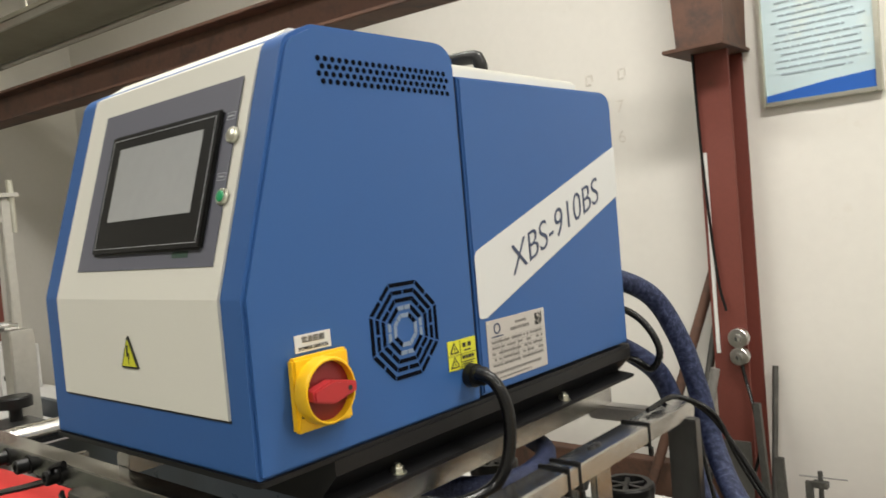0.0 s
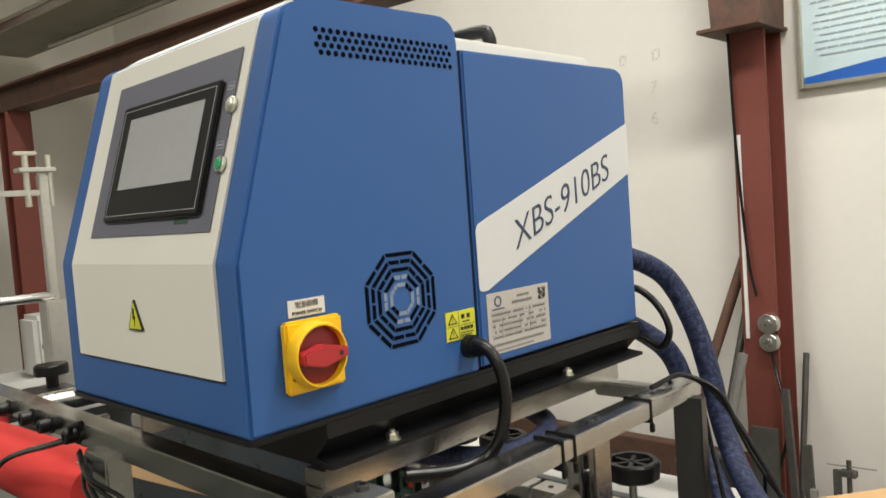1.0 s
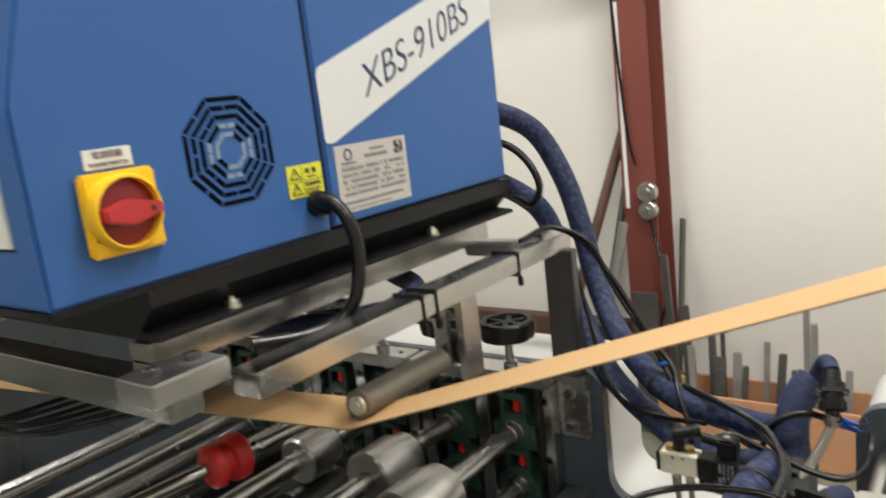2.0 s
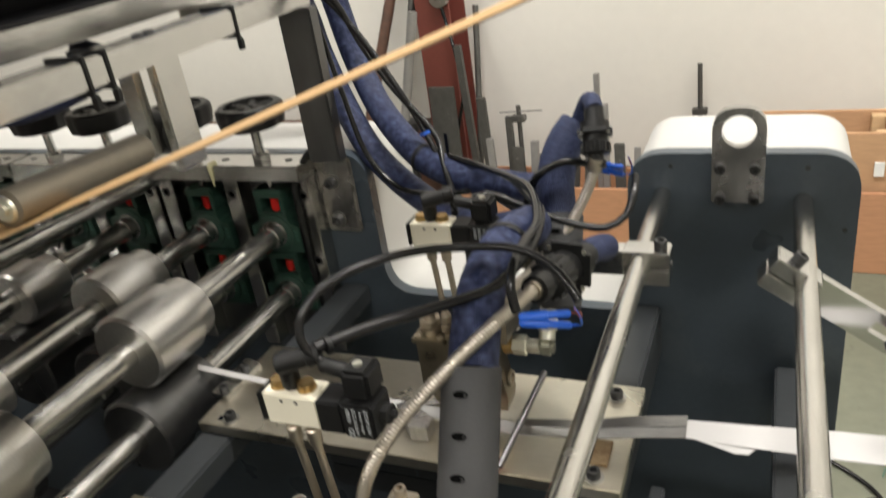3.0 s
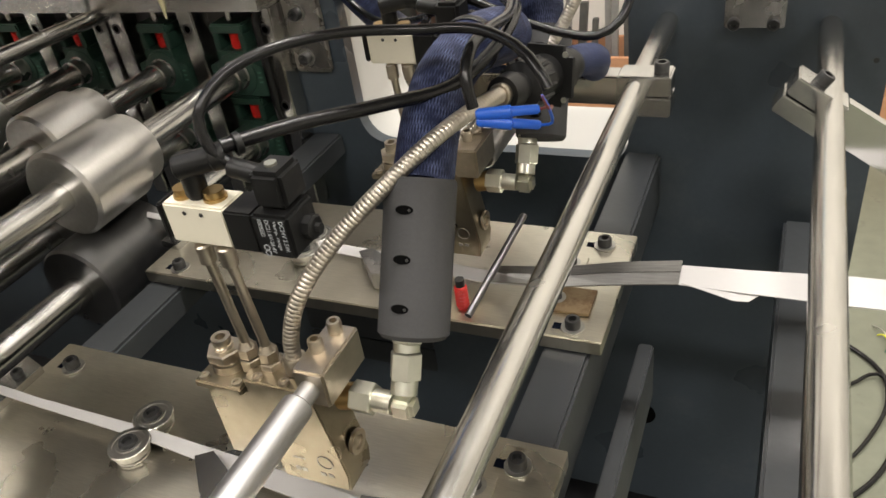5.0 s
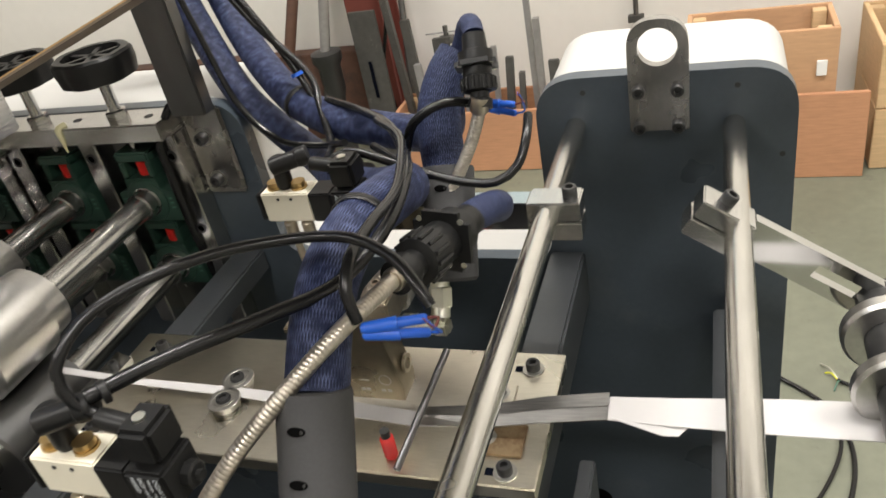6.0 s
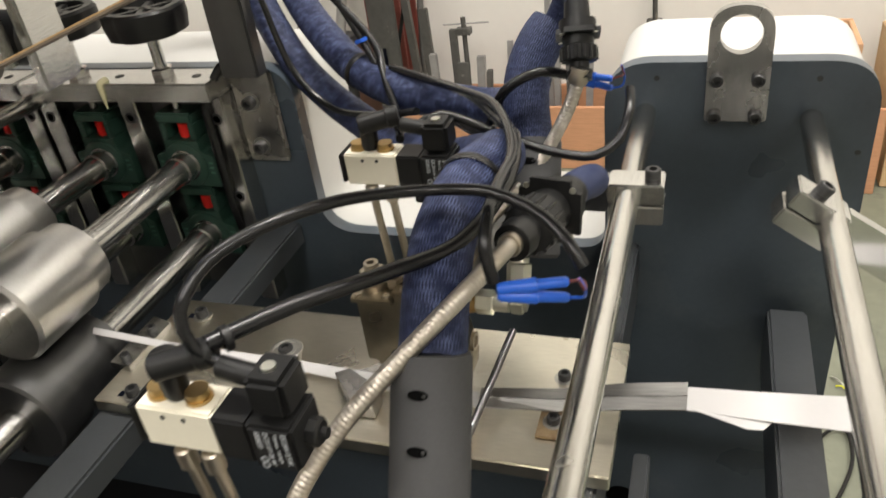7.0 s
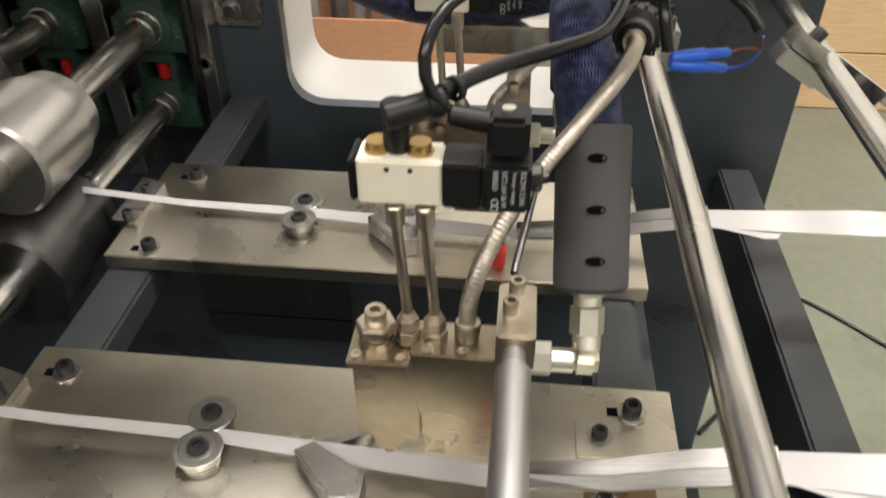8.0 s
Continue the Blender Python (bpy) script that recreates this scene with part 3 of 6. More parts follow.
prism(bm := B(), rounded([(0.627, 1.401, 0.003), (0.654, 1.3935, 0.01), (0.687, 1.402, 0.003), (0.687, 1.412, 0.003), (0.654, 1.4195, 0.01), (0.627, 1.413, 0.003)], 4), "x", XR + 0.0202, XR + 0.0365, 0.002)
part("handle", bm, mat("red_handle", (0.42, 0.025, 0.03), 0.4, grain=0.05, scale=200), sw)
lathe(bm := B(), (XR + 0.0365, 0.676, 1.407), (1, 0, 0), [(0, 0.003), (0.0004, 0.003)], 12)
part("handle_hole", bm, INK, sw)
box(bm := B(), (XR + 0.0122, 0.627, 1.382), (XR + 0.0126, 0.636, 1.390))
part("plate_hole", bm, INK, sw)
# labels on the side
def side_box(bm, y0, y1, z0, z1, d0=0.0003, d1=0.0011):
    return box(bm, (XR + d0, y0, z0), (XR + d1, y1, z1))
SIDE = Matrix(((0, 0, 1, 0), (1, 0, 0, 0), (0, 1, 0, 0), (0, 0, 0, 1)))
def side_text(parent, text, y, z, size, m, d=0.0014, **kw):
    return letters(parent, text, size, Matrix.Translation((XR + d, y, z)) @ SIDE, m, **kw)
side_box(bm := B(), 0.635, 0.685, 1.449, 1.468)
lb = part("switch_label", bm, STRIPE, gm, "white label with black lettering")
side_text(lb, "POWER SWITCH", 0.660, 1.4530, 0.0055, INK, fit=(0.040, 0.0040))
side_text(lb, "電源開關", 0.660, 1.4618, 0.0080, FINEPRINT)
side_box(bm := B(), 0.881, 0.939, 1.378, 1.417)
yl = part("caution_label", bm, LABEL_YELLOW, gm, "yellow caution label with black signs")
for y0, z0 in ((0.884, 1.400), (0.884, 1.381)):
    prism(bm := B(), [(y0, z0), (y0 + 0.019, z0), (y0 + 0.0095, z0 + 0.015)], "x", XR + 0.0012, XR + 0.0016)
    sign = part("caution_sign", bm, INK, yl, smooth=False)
    prism(bm := B(), [(y0 + 0.0035, z0 + 0.0018), (y0 + 0.0155, z0 + 0.0018), (y0 + 0.0095, z0 + 0.0115)], "x", XR + 0.0017, XR + 0.0019)
    part("sign_field", bm, LABEL_YELLOW, yl, smooth=False)
    side_box(bm := B(), y0 + 0.0088, y0 + 0.0102, z0 + 0.003, z0 + 0.0092, 0.0020, 0.0022)
    part("sign_mark", bm, INK, yl, smooth=False)
for y0, y1, z0, z1 in ((0.911, 0.9175, 1.4055, 1.4115), (0.922, 0.9285, 1.4055, 1.4115), (0.913, 0.927, 1.4005, 1.4022), (0.909, 0.914, 1.390, 1.3945), (0.9155, 0.9205, 1.390, 1.3945), (0.922, 0.927, 1.390, 1.3945), (0.9285, 0.9335, 1.390, 1.3945), (0.908, 0.934, 1.3855, 1.3868), (0.908, 0.931, 1.3825, 1.3838), (0.908, 0.929, 1.380, 1.381), (0.881, 0.939, 1.3968, 1.3974), (0.9055, 0.9060, 1.378, 1.417)):
    side_box(bm := B(), y0, y1, z0, z1, 0.0012, 0.0016)
    part("print_bar", bm, INK, yl, smooth=False)
side_box(bm := B(), 0.966, 1.111, 1.343, 1.431)
npl = part("nameplate", bm, SILVER, gm, "silver rating plate with small print")
lathe(bm := B(), (XR + 0.0012, 0.990, 1.418), (1, 0, 0), [(0, 0.008), (0.0004, 0.008), (0.0004, 0.0055), (0, 0.0055)], 20, closed=False)
part("emblem", bm, INK_BLUE, npl)
side_box(bm := B(), 0.976, 1.004, 1.406, 1.408, 0.0012, 0.0016)
part("print_bar", bm, INK_BLUE, npl)
rngn = random.Random(7)
for i in range(6):
    for j in range(6):
        if rngn.random() < 0.55:
            side_box(bm := B(), 1.085 + i * 0.003, 1.088 + i * 0.003, 1.408 + j * 0.003, 1.411 + j * 0.003, 0.0012, 0.0015)
            part("code_patch", bm, INK, npl, smooth=False)
for y0, y1, z0, z1 in tuple((1.034 + k * 0.0042, 1.037 + k * 0.0042, 1.419, 1.4225) for k in range(7)) + tuple((1.022 + k * 0.006, 1.0265 + k * 0.006, 1.410, 1.4145) for k in range(8)):
    side_box(bm := B(), y0, y1, z0, z1, 0.0012, 0.0016)
    part("print_bar", bm, FINEPRINT, npl, smooth=False)
for r in range(5):
    zz = 1.397 - r * 0.0082
    side_box(bm := B(), 0.972, 1.105, zz + 0.0056, zz + 0.0059, 0.0012, 0.0015)
    part("rule", bm, FINEPRINT, npl, smooth=False)
    bm = B()
    y = 0.975
    while y < 1.10:
        w = 0.0022 + rngn.random() * 0.0016
        if rngn.random() < 0.78 and y + w < 1.103:
            side_box(bm, y, y + w, zz + 0.0004, zz + 0.0036 + rngn.random() * 0.0006, 0.0012, 0.0016)
        y += w + 0.0012
    part("small_print", bm, FINEPRINT, npl, smooth=False)
for y in (0.997, 1.038, 1.062):
    side_box(bm := B(), y, y + 0.0004, 1.363, 1.403, 0.0012, 0.0015)
    part("rule", bm, FINEPRINT, npl, smooth=False)
bm = B()
for k in range(20):
    side_box(bm, 0.975 + k * 0.006, 0.9795 + k * 0.006, 1.3535, 1.3575, 0.0012, 0.0016)
part("small_print", bm, FINEPRINT, npl, smooth=False)
bm = B()
for k in range(16):
    side_box(bm, 0.976 + k * 0.0058, 0.980 + k * 0.0058, 1.3465, 1.3488, 0.0012, 0.0016)
part("small_print", bm, FINEPRINT, npl, smooth=False)
for y, zz in ((0.969, 1.428), (1.108, 1.428), (0.969, 1.346), (1.108, 1.346)):
    lathe(bm := B(), (XR + 0.0011, y, zz), (1, 0, 0), [(0, 0.0018), (0.0006, 0.0014)], 10)
    part("rivet_or_glint", bm, ZINC, npl)
# the white slanting stripe with the type number
side_prism(bm := B(), rounded([(0.953, 1.436, 0.008), (0.970, 1.436, 0.006), (1.3735, 1.594, 0.0), (1.3735, 1.681, 0.0), (0.957, 1.530, 0.012), (0.953, 1.52, 0.0)], 5))
stripe = part("stripe", bm, STRIPE, gm, "off-white slanting stripe with type number")
tm = Matrix.Translation((XR + 0.0016, 1.171, 1.5575)) @ SIDE @ Matrix.Rotation(radians(20.5), 4, "Z")
letters(stripe, "XBS-910BS", 0.06, tm, INK_BLUE, "dark blue type number", shear=0.34, fit=(0.295, 0.041), bold=-0.0006)
# power inlet and cable
lathe(bm := B(), (XR, 0.922, 1.366), (1, 0, 0), [(0, 0.016), (0.012, 0.016), (0.012, 0.013), (0.026, 0.0125), (0.03, 0.010)], 24)
gland = part("cable_gland", bm, PLASTIC, gm, "black cable gland")
# black base: upright skirt, sloping body, foot flanges
prism(bm := B(), [(-0.911, 1.3228), (-0.429, 1.3228), (-0.429, 1.305), (-0.455, 1.278), (-0.425, 1.274), (-0.425, 1.269), (-0.915, 1.269), (-0.915, 1.274), (-0.887, 1.278), (-0.911, 1.305)], "y", 0.672, 1.372, 0.0)
part("base", bm, BLACK, gm, "black folded steel base")
prism(bm := B(), rounded([(-0.909, 0.574, 0.01), (-0.431, 0.574, 0.01), (-0.431, 1.376, 0.004), (-0.909, 1.376, 0.004)]), "z", 1.3215, 1.3275)
part("base_rim", bm, BLACK, gm)
for y in (0.779, 1.161):
    for x in (-0.4405, -0.900):
        bm = B()
        lathe(bm, (x, y, 1.274), (0, 0, 1), [(0, 0.011), (0.002, 0.011), (0.002, 0.006)], 18)
        hexa(bm, (x, y, 1.276), (x, y, 1.283), 0.0085)
        cyl(bm, (x, y, 1.283), (x, y, 1.287), 0.004, seg=10)
        part("foot_bolt", bm, ZINC, gm, "zinc plated hexagon bolt")

# ---- rack that carries the glue machine ----
rk = thing("steel_rack", (-0.6, 0.95, 0.9), "bright steel bar rack carrying the glue machine over the rollers", "rack")
for x0 in (-0.468, -0.925):
    box(bm := B(), (x0, 0.6625, 1.238), (x0 + 0.036, 1.30, 1.2685), 0.002)
    part("support_rail", bm, STEEL, rk)
box(bm := B(), (-0.350, 0.6925, 1.2155), (-0.308, 1.352, 1.2430), 0.002)
part("side_rail", bm, STEEL, rk)
box(bm := B(), (-2.2, 0.622, 1.213), (-0.352, 0.662, 1.249), 0.002)
part("cross_rail", bm, STEEL, rk)
box(bm := B(), (-0.467, 1.275, 1.213), (-0.352, 1.305, 1.238), 0.003)
part("link_block", bm, ALU, rk)
box(bm := B(), (-0.395, 0.60, 1.2385), (-0.335, 0.685, 1.262), 0.002)
part("corner_block", bm, ALU, rk)
for y in (0.62, 0.665):
    cap_screw(rk, (-0.365, y, 1.262), r=0.008, h=0.007)
for y in (1.05, 1.065):
    cap_screw(rk, (-0.33, y, 1.243), r=0.006, h=0.003)
box(bm := B(), (-0.346, 1.3225, 1.000), (-0.296, 1.3445, 1.2150), 0.002)
part("post", bm, DARKSTEEL, rk, "dark steel post")
box(bm := B(), (-0.359, 1.3505, 0.876), (-0.299, 1.3588, 0.9995), 0.004)
part("post_foot", bm, LUGSTEEL, rk, "bolted steel foot plate")
for x, zz in ((-0.335, 0.959), (-0.335, 0.8985)):
    cap_screw(rk, (x, 1.3505, zz), (0, -1, 0), 0.0085, 0.011, 0.012).data.materials[0] = DARKSTEEL
box(bm := B(), (-0.345, 1.062, 1.09), (-0.333, 1.105, 1.2152), 0.002)
part("hanger", bm, STEEL, rk)
cyl(bm := B(), (-0.3452, 1.085, 1.13), (-0.385, 1.085, 1.13), 0.024, bevel=0.003)
part("hanger_knob", bm, PLASTIC, rk)
for x in (-1.041, -1.157, -1.250, -1.378):
    lathe(bm := B(), (x, 0.622, 1.228), (0, -1, 0), [(0, 0.016), (0.002, 0.016), (0.002, 0.012), (0.020, 0.012), (0.022, 0.010), (0.022, 0.006), (0.012, 0.006)], 20)
    part("knob_screw", bm, PLASTIC, rk)

# the machine and its rack as one stack, set over the rollers
for ob in (gm, rk):
    ob.location += Vector((0.001, 0.0125, -0.006))

# ---- machine frame ----
def frame_outline(d=0.0, low=0.10):
    return rounded([(-3.4, low, 0), (0.367 - d, low, 0), (0.367 - d, 0.995 - d, 0.05), (0.100 + d, 0.995 - d, 0.05), (0.100 + d, 0.7615 - d, 0.03), (-0.277 - d, 0.7615 - d, 0.05), (-0.277 - d, 0.995 - d, 0.05), (-3.4, 0.995 - d, 0)], 8)
fr = thing("folding_machine", (-1.0, 1.40, 0), "dark slate side frame with white covers of a carton folding line", "folding machine")
prism(bm := B(), frame_outline(), "y", 1.372, 1.392)
part("side_plate", bm, DARK, fr, "dark slate painted steel side plate")
prism(bm := B(), frame_outline(0.004, 0.12), "y", 1.3925, 1.529, 0.0)
part("cover", bm, WHITE, fr, "white sheet metal cover")
for x, zz in ((0.154, 0.978), (0.309, 0.977), (0.354, 0.898)):
    lathe(bm := B(), (x, 1.3725, zz), (0, -1, 0), [(0, 0.003), (0.001, 0.003)], 10)
    part("screw_hole", bm, INK, fr, smooth=False)
lathe(bm := B(), (0.121, 1.3725, 0.3135), (0, -1, 0), [(0, 0.0225), (0.0012, 0.0225)], 24)
part("round_hole", bm, HOLE, fr)
prism(bm := B(), [(-3.4, 0.10), (0.367, 0.10), (0.367, 0.70), (-3.4, 0.70)], "y", -0.35, -0.33)
part("near_side_plate", bm, DARK, fr)
# tray is black to put the machine's deep inner shade into its colour
box(bm := B(), (-3.4, -0.33, 0.10), (0.366, 1.372, 0.115))
part("bottom_tray", bm, BLACK, fr, "bottom tray coloured black for the deep shade inside")
for x in (-3.0, -1.2, 0.2):
    for y in (-0.3, 1.5):
        cyl(bm := B(), (x, y, 0.0), (x, y, 0.121), 0.04, bevel=0.005)
        part("foot", bm, BOLT, fr)
for x0, x1, z0, z1, m_ in ((-0.357, -0.311, 0.742, 0.7745, SLATE), (0.098, 0.140, 0.70, 0.7745, SLATE), (0.287, 0.329, 0.62, 0.7075, SLATE), (-1.2, -1.14, 0.62, 0.70, SLATE)):
    box(bm := B(), (x0, -0.329, z0), (x1, 1.3715 if x0 < 0.2 else 1.352, z1), 0.003)
    part("cross_beam", bm, m_, fr, "grey-blue cross beam")
box(bm := B(), (0.158, 0.3, 0.60), (0.174, 1.135, 0.675), 0.002)
part("cross_bar", bm, SLATE, fr)
for x0, x1, z0, z1 in ((-0.47, -0.294, 0.376, 0.56), (-0.288, -0.225, 0.376, 0.56), (-0.47, -0.225, 0.322, 0.372)):
    q = 0.045 if z0 < 0.35 else 0.002
    prism(bm := B(), rounded([(x0, z0, q), (x1, z0, 0.004), (x1, z1, 0.002), (x0, z1, 0.002)], 6), "y", 1.3685, 1.3719, 0.001)
    part("inner_panel", bm, SLATE, fr, "lighter grey-blue inner panel")
# lifting lug
lug = thing("lifting_lug", (0.233, 1.365, 0.93), "steel lifting lug bolted to the side plate", "lifting lug")
out = rounded([(0.203, 0.936, 0.003), (0.263, 0.936, 0.003), (0.263, 1.055, 0.030), (0.203, 1.055, 0.030)], 10)
hole = [Vector((0.233 + 0.0195 * math.cos(2 * math.pi * k / 32), 1.0265 + 0.0195 * math.sin(2 * math.pi * k / 32))) for k in range(32)]
def ring_plate(bm, outer, inner, axis, lo, hi):
    """A plate with one hole; both outlines are sampled by angle about the hole's middle."""
    c = sum(inner, Vector((0, 0))) / len(inner)
    def ray_out(d):
        best = None
        for a, b in zip(outer, outer[1:] + outer[:1]):
            e = b - a
            den = d.x * e.y - d.y * e.x
            if abs(den) < 1e-12:
                continue
            w = a - c
            s = (w.x * e.y - w.y * e.x) / den
            u = (w.x * d.y - w.y * d.x) / den
            if s > 0 and -1e-6 <= u <= 1 + 1e-6 and (best is None or s < best):
                best = s
        return c + d * best
    angs = sorted({round(math.atan2((p - c).y, (p - c).x), 5) for p in list(outer) + list(inner)})
    rad = (inner[0] - c).length
    def v3(p, w):
        q = [p[0], p[1]]
        q.insert("xyz".index(axis), w)
        return bm.verts.new(q)
    rows = []
    for a in angs:
        d = Vector((math.cos(a), math.sin(a)))
        rows.append([v3(c + d * rad, lo), v3(ray_out(d), lo), v3(ray_out(d), hi), v3(c + d * rad, hi)])
    for p, q in zip(rows, rows[1:] + rows[:1]):
        for k in range(4):
            bm.faces.new((p[k], p[(k + 1) % 4], q[(k + 1) % 4], q[k]))
    return bm
ring_plate(bm := B(), out, hole, "y", 1.360, 1.3715)
part("plate", bm, LUGSTEEL, lug)
for x in (0.213, 0.252):
    for zz in (0.9415, 0.9815):
        cap_screw(lug, (x, 1.360, zz), (0, -1, 0), 0.0066, 0.008).data.materials[0] = BOLT

# round bars across the machine, with their clamps
for x, zr in ((0.1434, 0.9395), (0.3064, 0.9345)):
    cyl(bm := B(), (x, -0.33, zr), (x, 1.3718, zr), 0.0111, bevel=0.001)
    solo("cross_rod", bm, CHROME, "polished round steel bar across the machine", "steel bar", "cross rods", base=(x, 0.6, zr))
ca = thing("clamp_bar", (0.12, 1.20, 0.93), "flat steel clamp bar split round the polished cross bar", "clamp")
box(bm := B(), (-0.06, 1.190, 0.921), (0.126, 1.214, 0.950), 0.0015)
part("bar", bm, POLISHED, ca)
box(bm := B(), (0.1262, 1.184, 0.9335), (0.1745, 1.214, 0.953), 0.0015)
part("upper_jaw", bm, STEEL, ca)
box(bm := B(), (0.1262, 1.184, 0.913), (0.1745, 1.214, 0.932), 0.0015)
part("lower_jaw", bm, STEEL, ca)
cap_screw(ca, (0.164, 1.200, 0.953), r=0.007, h=0.009)
arm = thing("roller_arm", (0.305, 1.20, 0.948), "slotted steel arm clamped on the polished bar with paper rollers", "roller arm")
TA = Matrix.Rotation(radians(33), 3, "Y")
def arm_pt(u, v, y):
    q = TA @ Vector((u, 0, v))
    return Vector((0.299 + q.x, y, 0.936 + q.z))
def arm_box(bm, u0, u1, v0, v1, y0, y1, bevel=0.0015):
    c = arm_pt((u0 + u1) / 2, (v0 + v1) / 2, (y0 + y1) / 2)
    s = Vector((u1 - u0, y1 - y0, v1 - v0)) / 2
    return box(bm, c - s, c + s, bevel, TA)
arm_box(bm := B(), -0.031, 0.018, -0.004, 0.013, 1.166, 1.197)
part("upper_jaw", bm, STEEL, arm)
arm_box(bm := B(), -0.031, 0.018, -0.023, -0.0058, 1.166, 1.197)
part("lower_jaw", bm, STEEL, arm)
for v0, v1, u0, u1 in ((0.0025, 0.0128, 0.0182, 0.175), (-0.0225, -0.0105, 0.0182, 0.175), (-0.0105, 0.0025, 0.0182, 0.085), (-0.0105, 0.0025, 0.162, 0.175)):
    arm_box(bm := B(), u0, u1, v0, v1, 1.180, 1.191, 0.0)
    part("arm_plate", bm, POLISHED, arm, smooth=False)
cap_screw(arm, arm_pt(-0.010, 0.013, 1.185), TA @ Vector((0, 0, 1)), 0.007, 0.009)
p_ax = arm_pt(0.150, -0.004, 1.19)
lathe(bm := B(), (p_ax.x, 1.205, p_ax.z), (0, -1, 0), [(0, 0.012), (0.012, 0.012), (0.0125, 0.011)], 6)
part("nut", bm, BOLT, arm)
cyl(bm := B(), (p_ax.x, 1.19, p_ax.z), (p_ax.x, 1.00, p_ax.z), 0.020, bevel=0.002)
part("spindle", bm, BOLT, arm)
for y in (1.150, 1.085):
    lathe(bm := B(), (p_ax.x, y, p_ax.z), (0, -1, 0), [(0, 0.02), (0, 0.034), (0.003, 0.037), (0.012, 0.037), (0.015, 0.034), (0.015, 0.02)], 36)
    part("roller_flange", bm, ALU, arm)

# ---- table plates with their guides ----
def table_plate(y0, y1, x0, x1, ym):
    tp = thing("table_plate", ((x0 + x1) / 2, (y0 + y1) / 2, 0.775), "milled steel table plate screwed to the cross beams", "machine plate", "table plates")
    prism(bm := B(), rounded([(x0, y0, 0.002), (x1, y0, 0.002), (x1, y1, 0.002), (x0, y1, 0.002)], 2), "z", 0.7752, 0.790, 0.001)
    part("plate", bm, PLATE, tp)
    for x in (-0.316, 0.122):
        for y in (y0 + (0.013 if x < 0 else 0.0145), y1 - (0.028 if x < 0 else 0.025)):
            box(bm := B(), (x - 0.018, y - 0.004, 0.7901), (x + 0.004, y + 0.004, 0.7905))
            part("slot", bm, VENT, tp, smooth=False)
            cap_screw(tp, (x, y, 0.792), r=0.007, h=0.009, washer=0.0105)
    for x, y in ((-0.1815, ym - 0.0125), (-0.1825, ym + 0.0185)):
        bm = B()
        lathe(bm, (x, y, 0.7905), (0, 0, 1), [(0, 0.014), (0.002, 0.014), (0.002, 0.0105), (0.004, 0.0105), (0.004, 0.0150), (0.010, 0.0150), (0.010, 0.0172), (0.0120, 0.0172), (0.0125, 0.0166), (0.0125, 0.0135), (0.0117, 0.0130), (0.0117, 0.0105), (0.0127, 0.0100), (0.0127, 0.0060), (0.0115, 0.0058)], 30)
        ro = part("guide_roller", bm, SCREWSTEEL, tp, "small ball bearing guide roller", smooth=False)
        lathe(bm := B(), (x, y, 0.8005), (0, 0, 1), [(0, 0.0078), (0.0045, 0.0078), (0.006, 0.0068), (0.006, 0.0042), (0.003, 0.0038), (0.003, 0.0003)], 18)
        part("screw", bm, BOLT, ro, "dark hexagon socket screw")
    # wedge shaped paper guides
    prism(bm := B(), [(-0.113, ym - 0.012), (-0.0815, ym - 0.046), (-0.0615, ym - 0.045), (-0.0615, ym - 0.0255), (-0.101, ym - 0.0035)], "z", 0.7903, 0.810, 0.001)
    part("paper_guide", bm, LUGSTEEL, tp)
    prism(bm := B(), [(-0.104, ym - 0.004), (-0.066, ym + 0.016), (-0.064, ym + 0.022), (-0.072, ym + 0.024), (-0.107, ym + 0.003)], "z", 0.7903, 0.7975, 0.0006)
    part("paper_guide", bm, STEEL, tp)
    prism(bm := B(), [(-0.368, ym - 0.026), (-0.342, ym - 0.029), (-0.341, ym + 0.044), (-0.368, ym + 0.052)], "z", 0.7903, 0.798)
    part("paper_guide", bm, STEEL, tp)
    for y in (ym - 0.018, ym + 0.028):
        cap_screw(tp, (-0.354, y, 0.798), r=0.0055, h=0.006)
    # folding shoe: thin bent sheets that close round the strip
    prism(bm := B(), [(0.084, ym - 0.041), (0.132, ym - 0.041), (0.132, ym - 0.004), (0.084, ym - 0.004)], "z", 0.7903, 0.7935, 0.0005)
    part("shoe_foot", bm, STAINED, tp, "brown stained foot of the folding shoe")
    prism(bm := B(), [(0.080, ym + 0.014), (0.112, ym + 0.014), (0.112, ym + 0.046), (0.080, ym + 0.046)], "z", 0.7903, 0.7930, 0.0005)
    part("shoe_foot", bm, PLATE, tp)
    cap_screw(tp, (0.097, ym + 0.034, 0.793), r=0.006, h=0.007, washer=0.0095)
    bm = B()
    rows = [(0.030, -0.020, 0.7985, 0.010), (0.10, -0.021, 0.804, 0.015), (0.15, -0.018, 0.812, 0.018), (0.205, -0.0165, 0.820, 0.0185)]
    for side in (0, 1):
        ring = []
        for x, dy, zz, w in rows:
            if side:
                a, b_ = Vector((x, ym + dy + w * 1.25, zz + 0.009)), Vector((x, ym + dy + w * 0.52, zz + 0.0068))
            else:
                a, b_ = Vector((x, ym + dy, zz)), Vector((x, ym + dy + w * 0.48, zz + 0.0066))
            ring.append([bm.verts.new(v) for v in (a, b_, b_ + Vector((0, 0, 0.0014)), a + Vector((0, 0, 0.0014)))])
        for p, q in zip(ring, ring[1:]):
            for k in range(4):
                bm.faces.new((p[k], p[(k + 1) % 4], q[(k + 1) % 4], q[k]))
        bm.faces.new(ring[0][::-1])
        bm.faces.new(ring[-1])
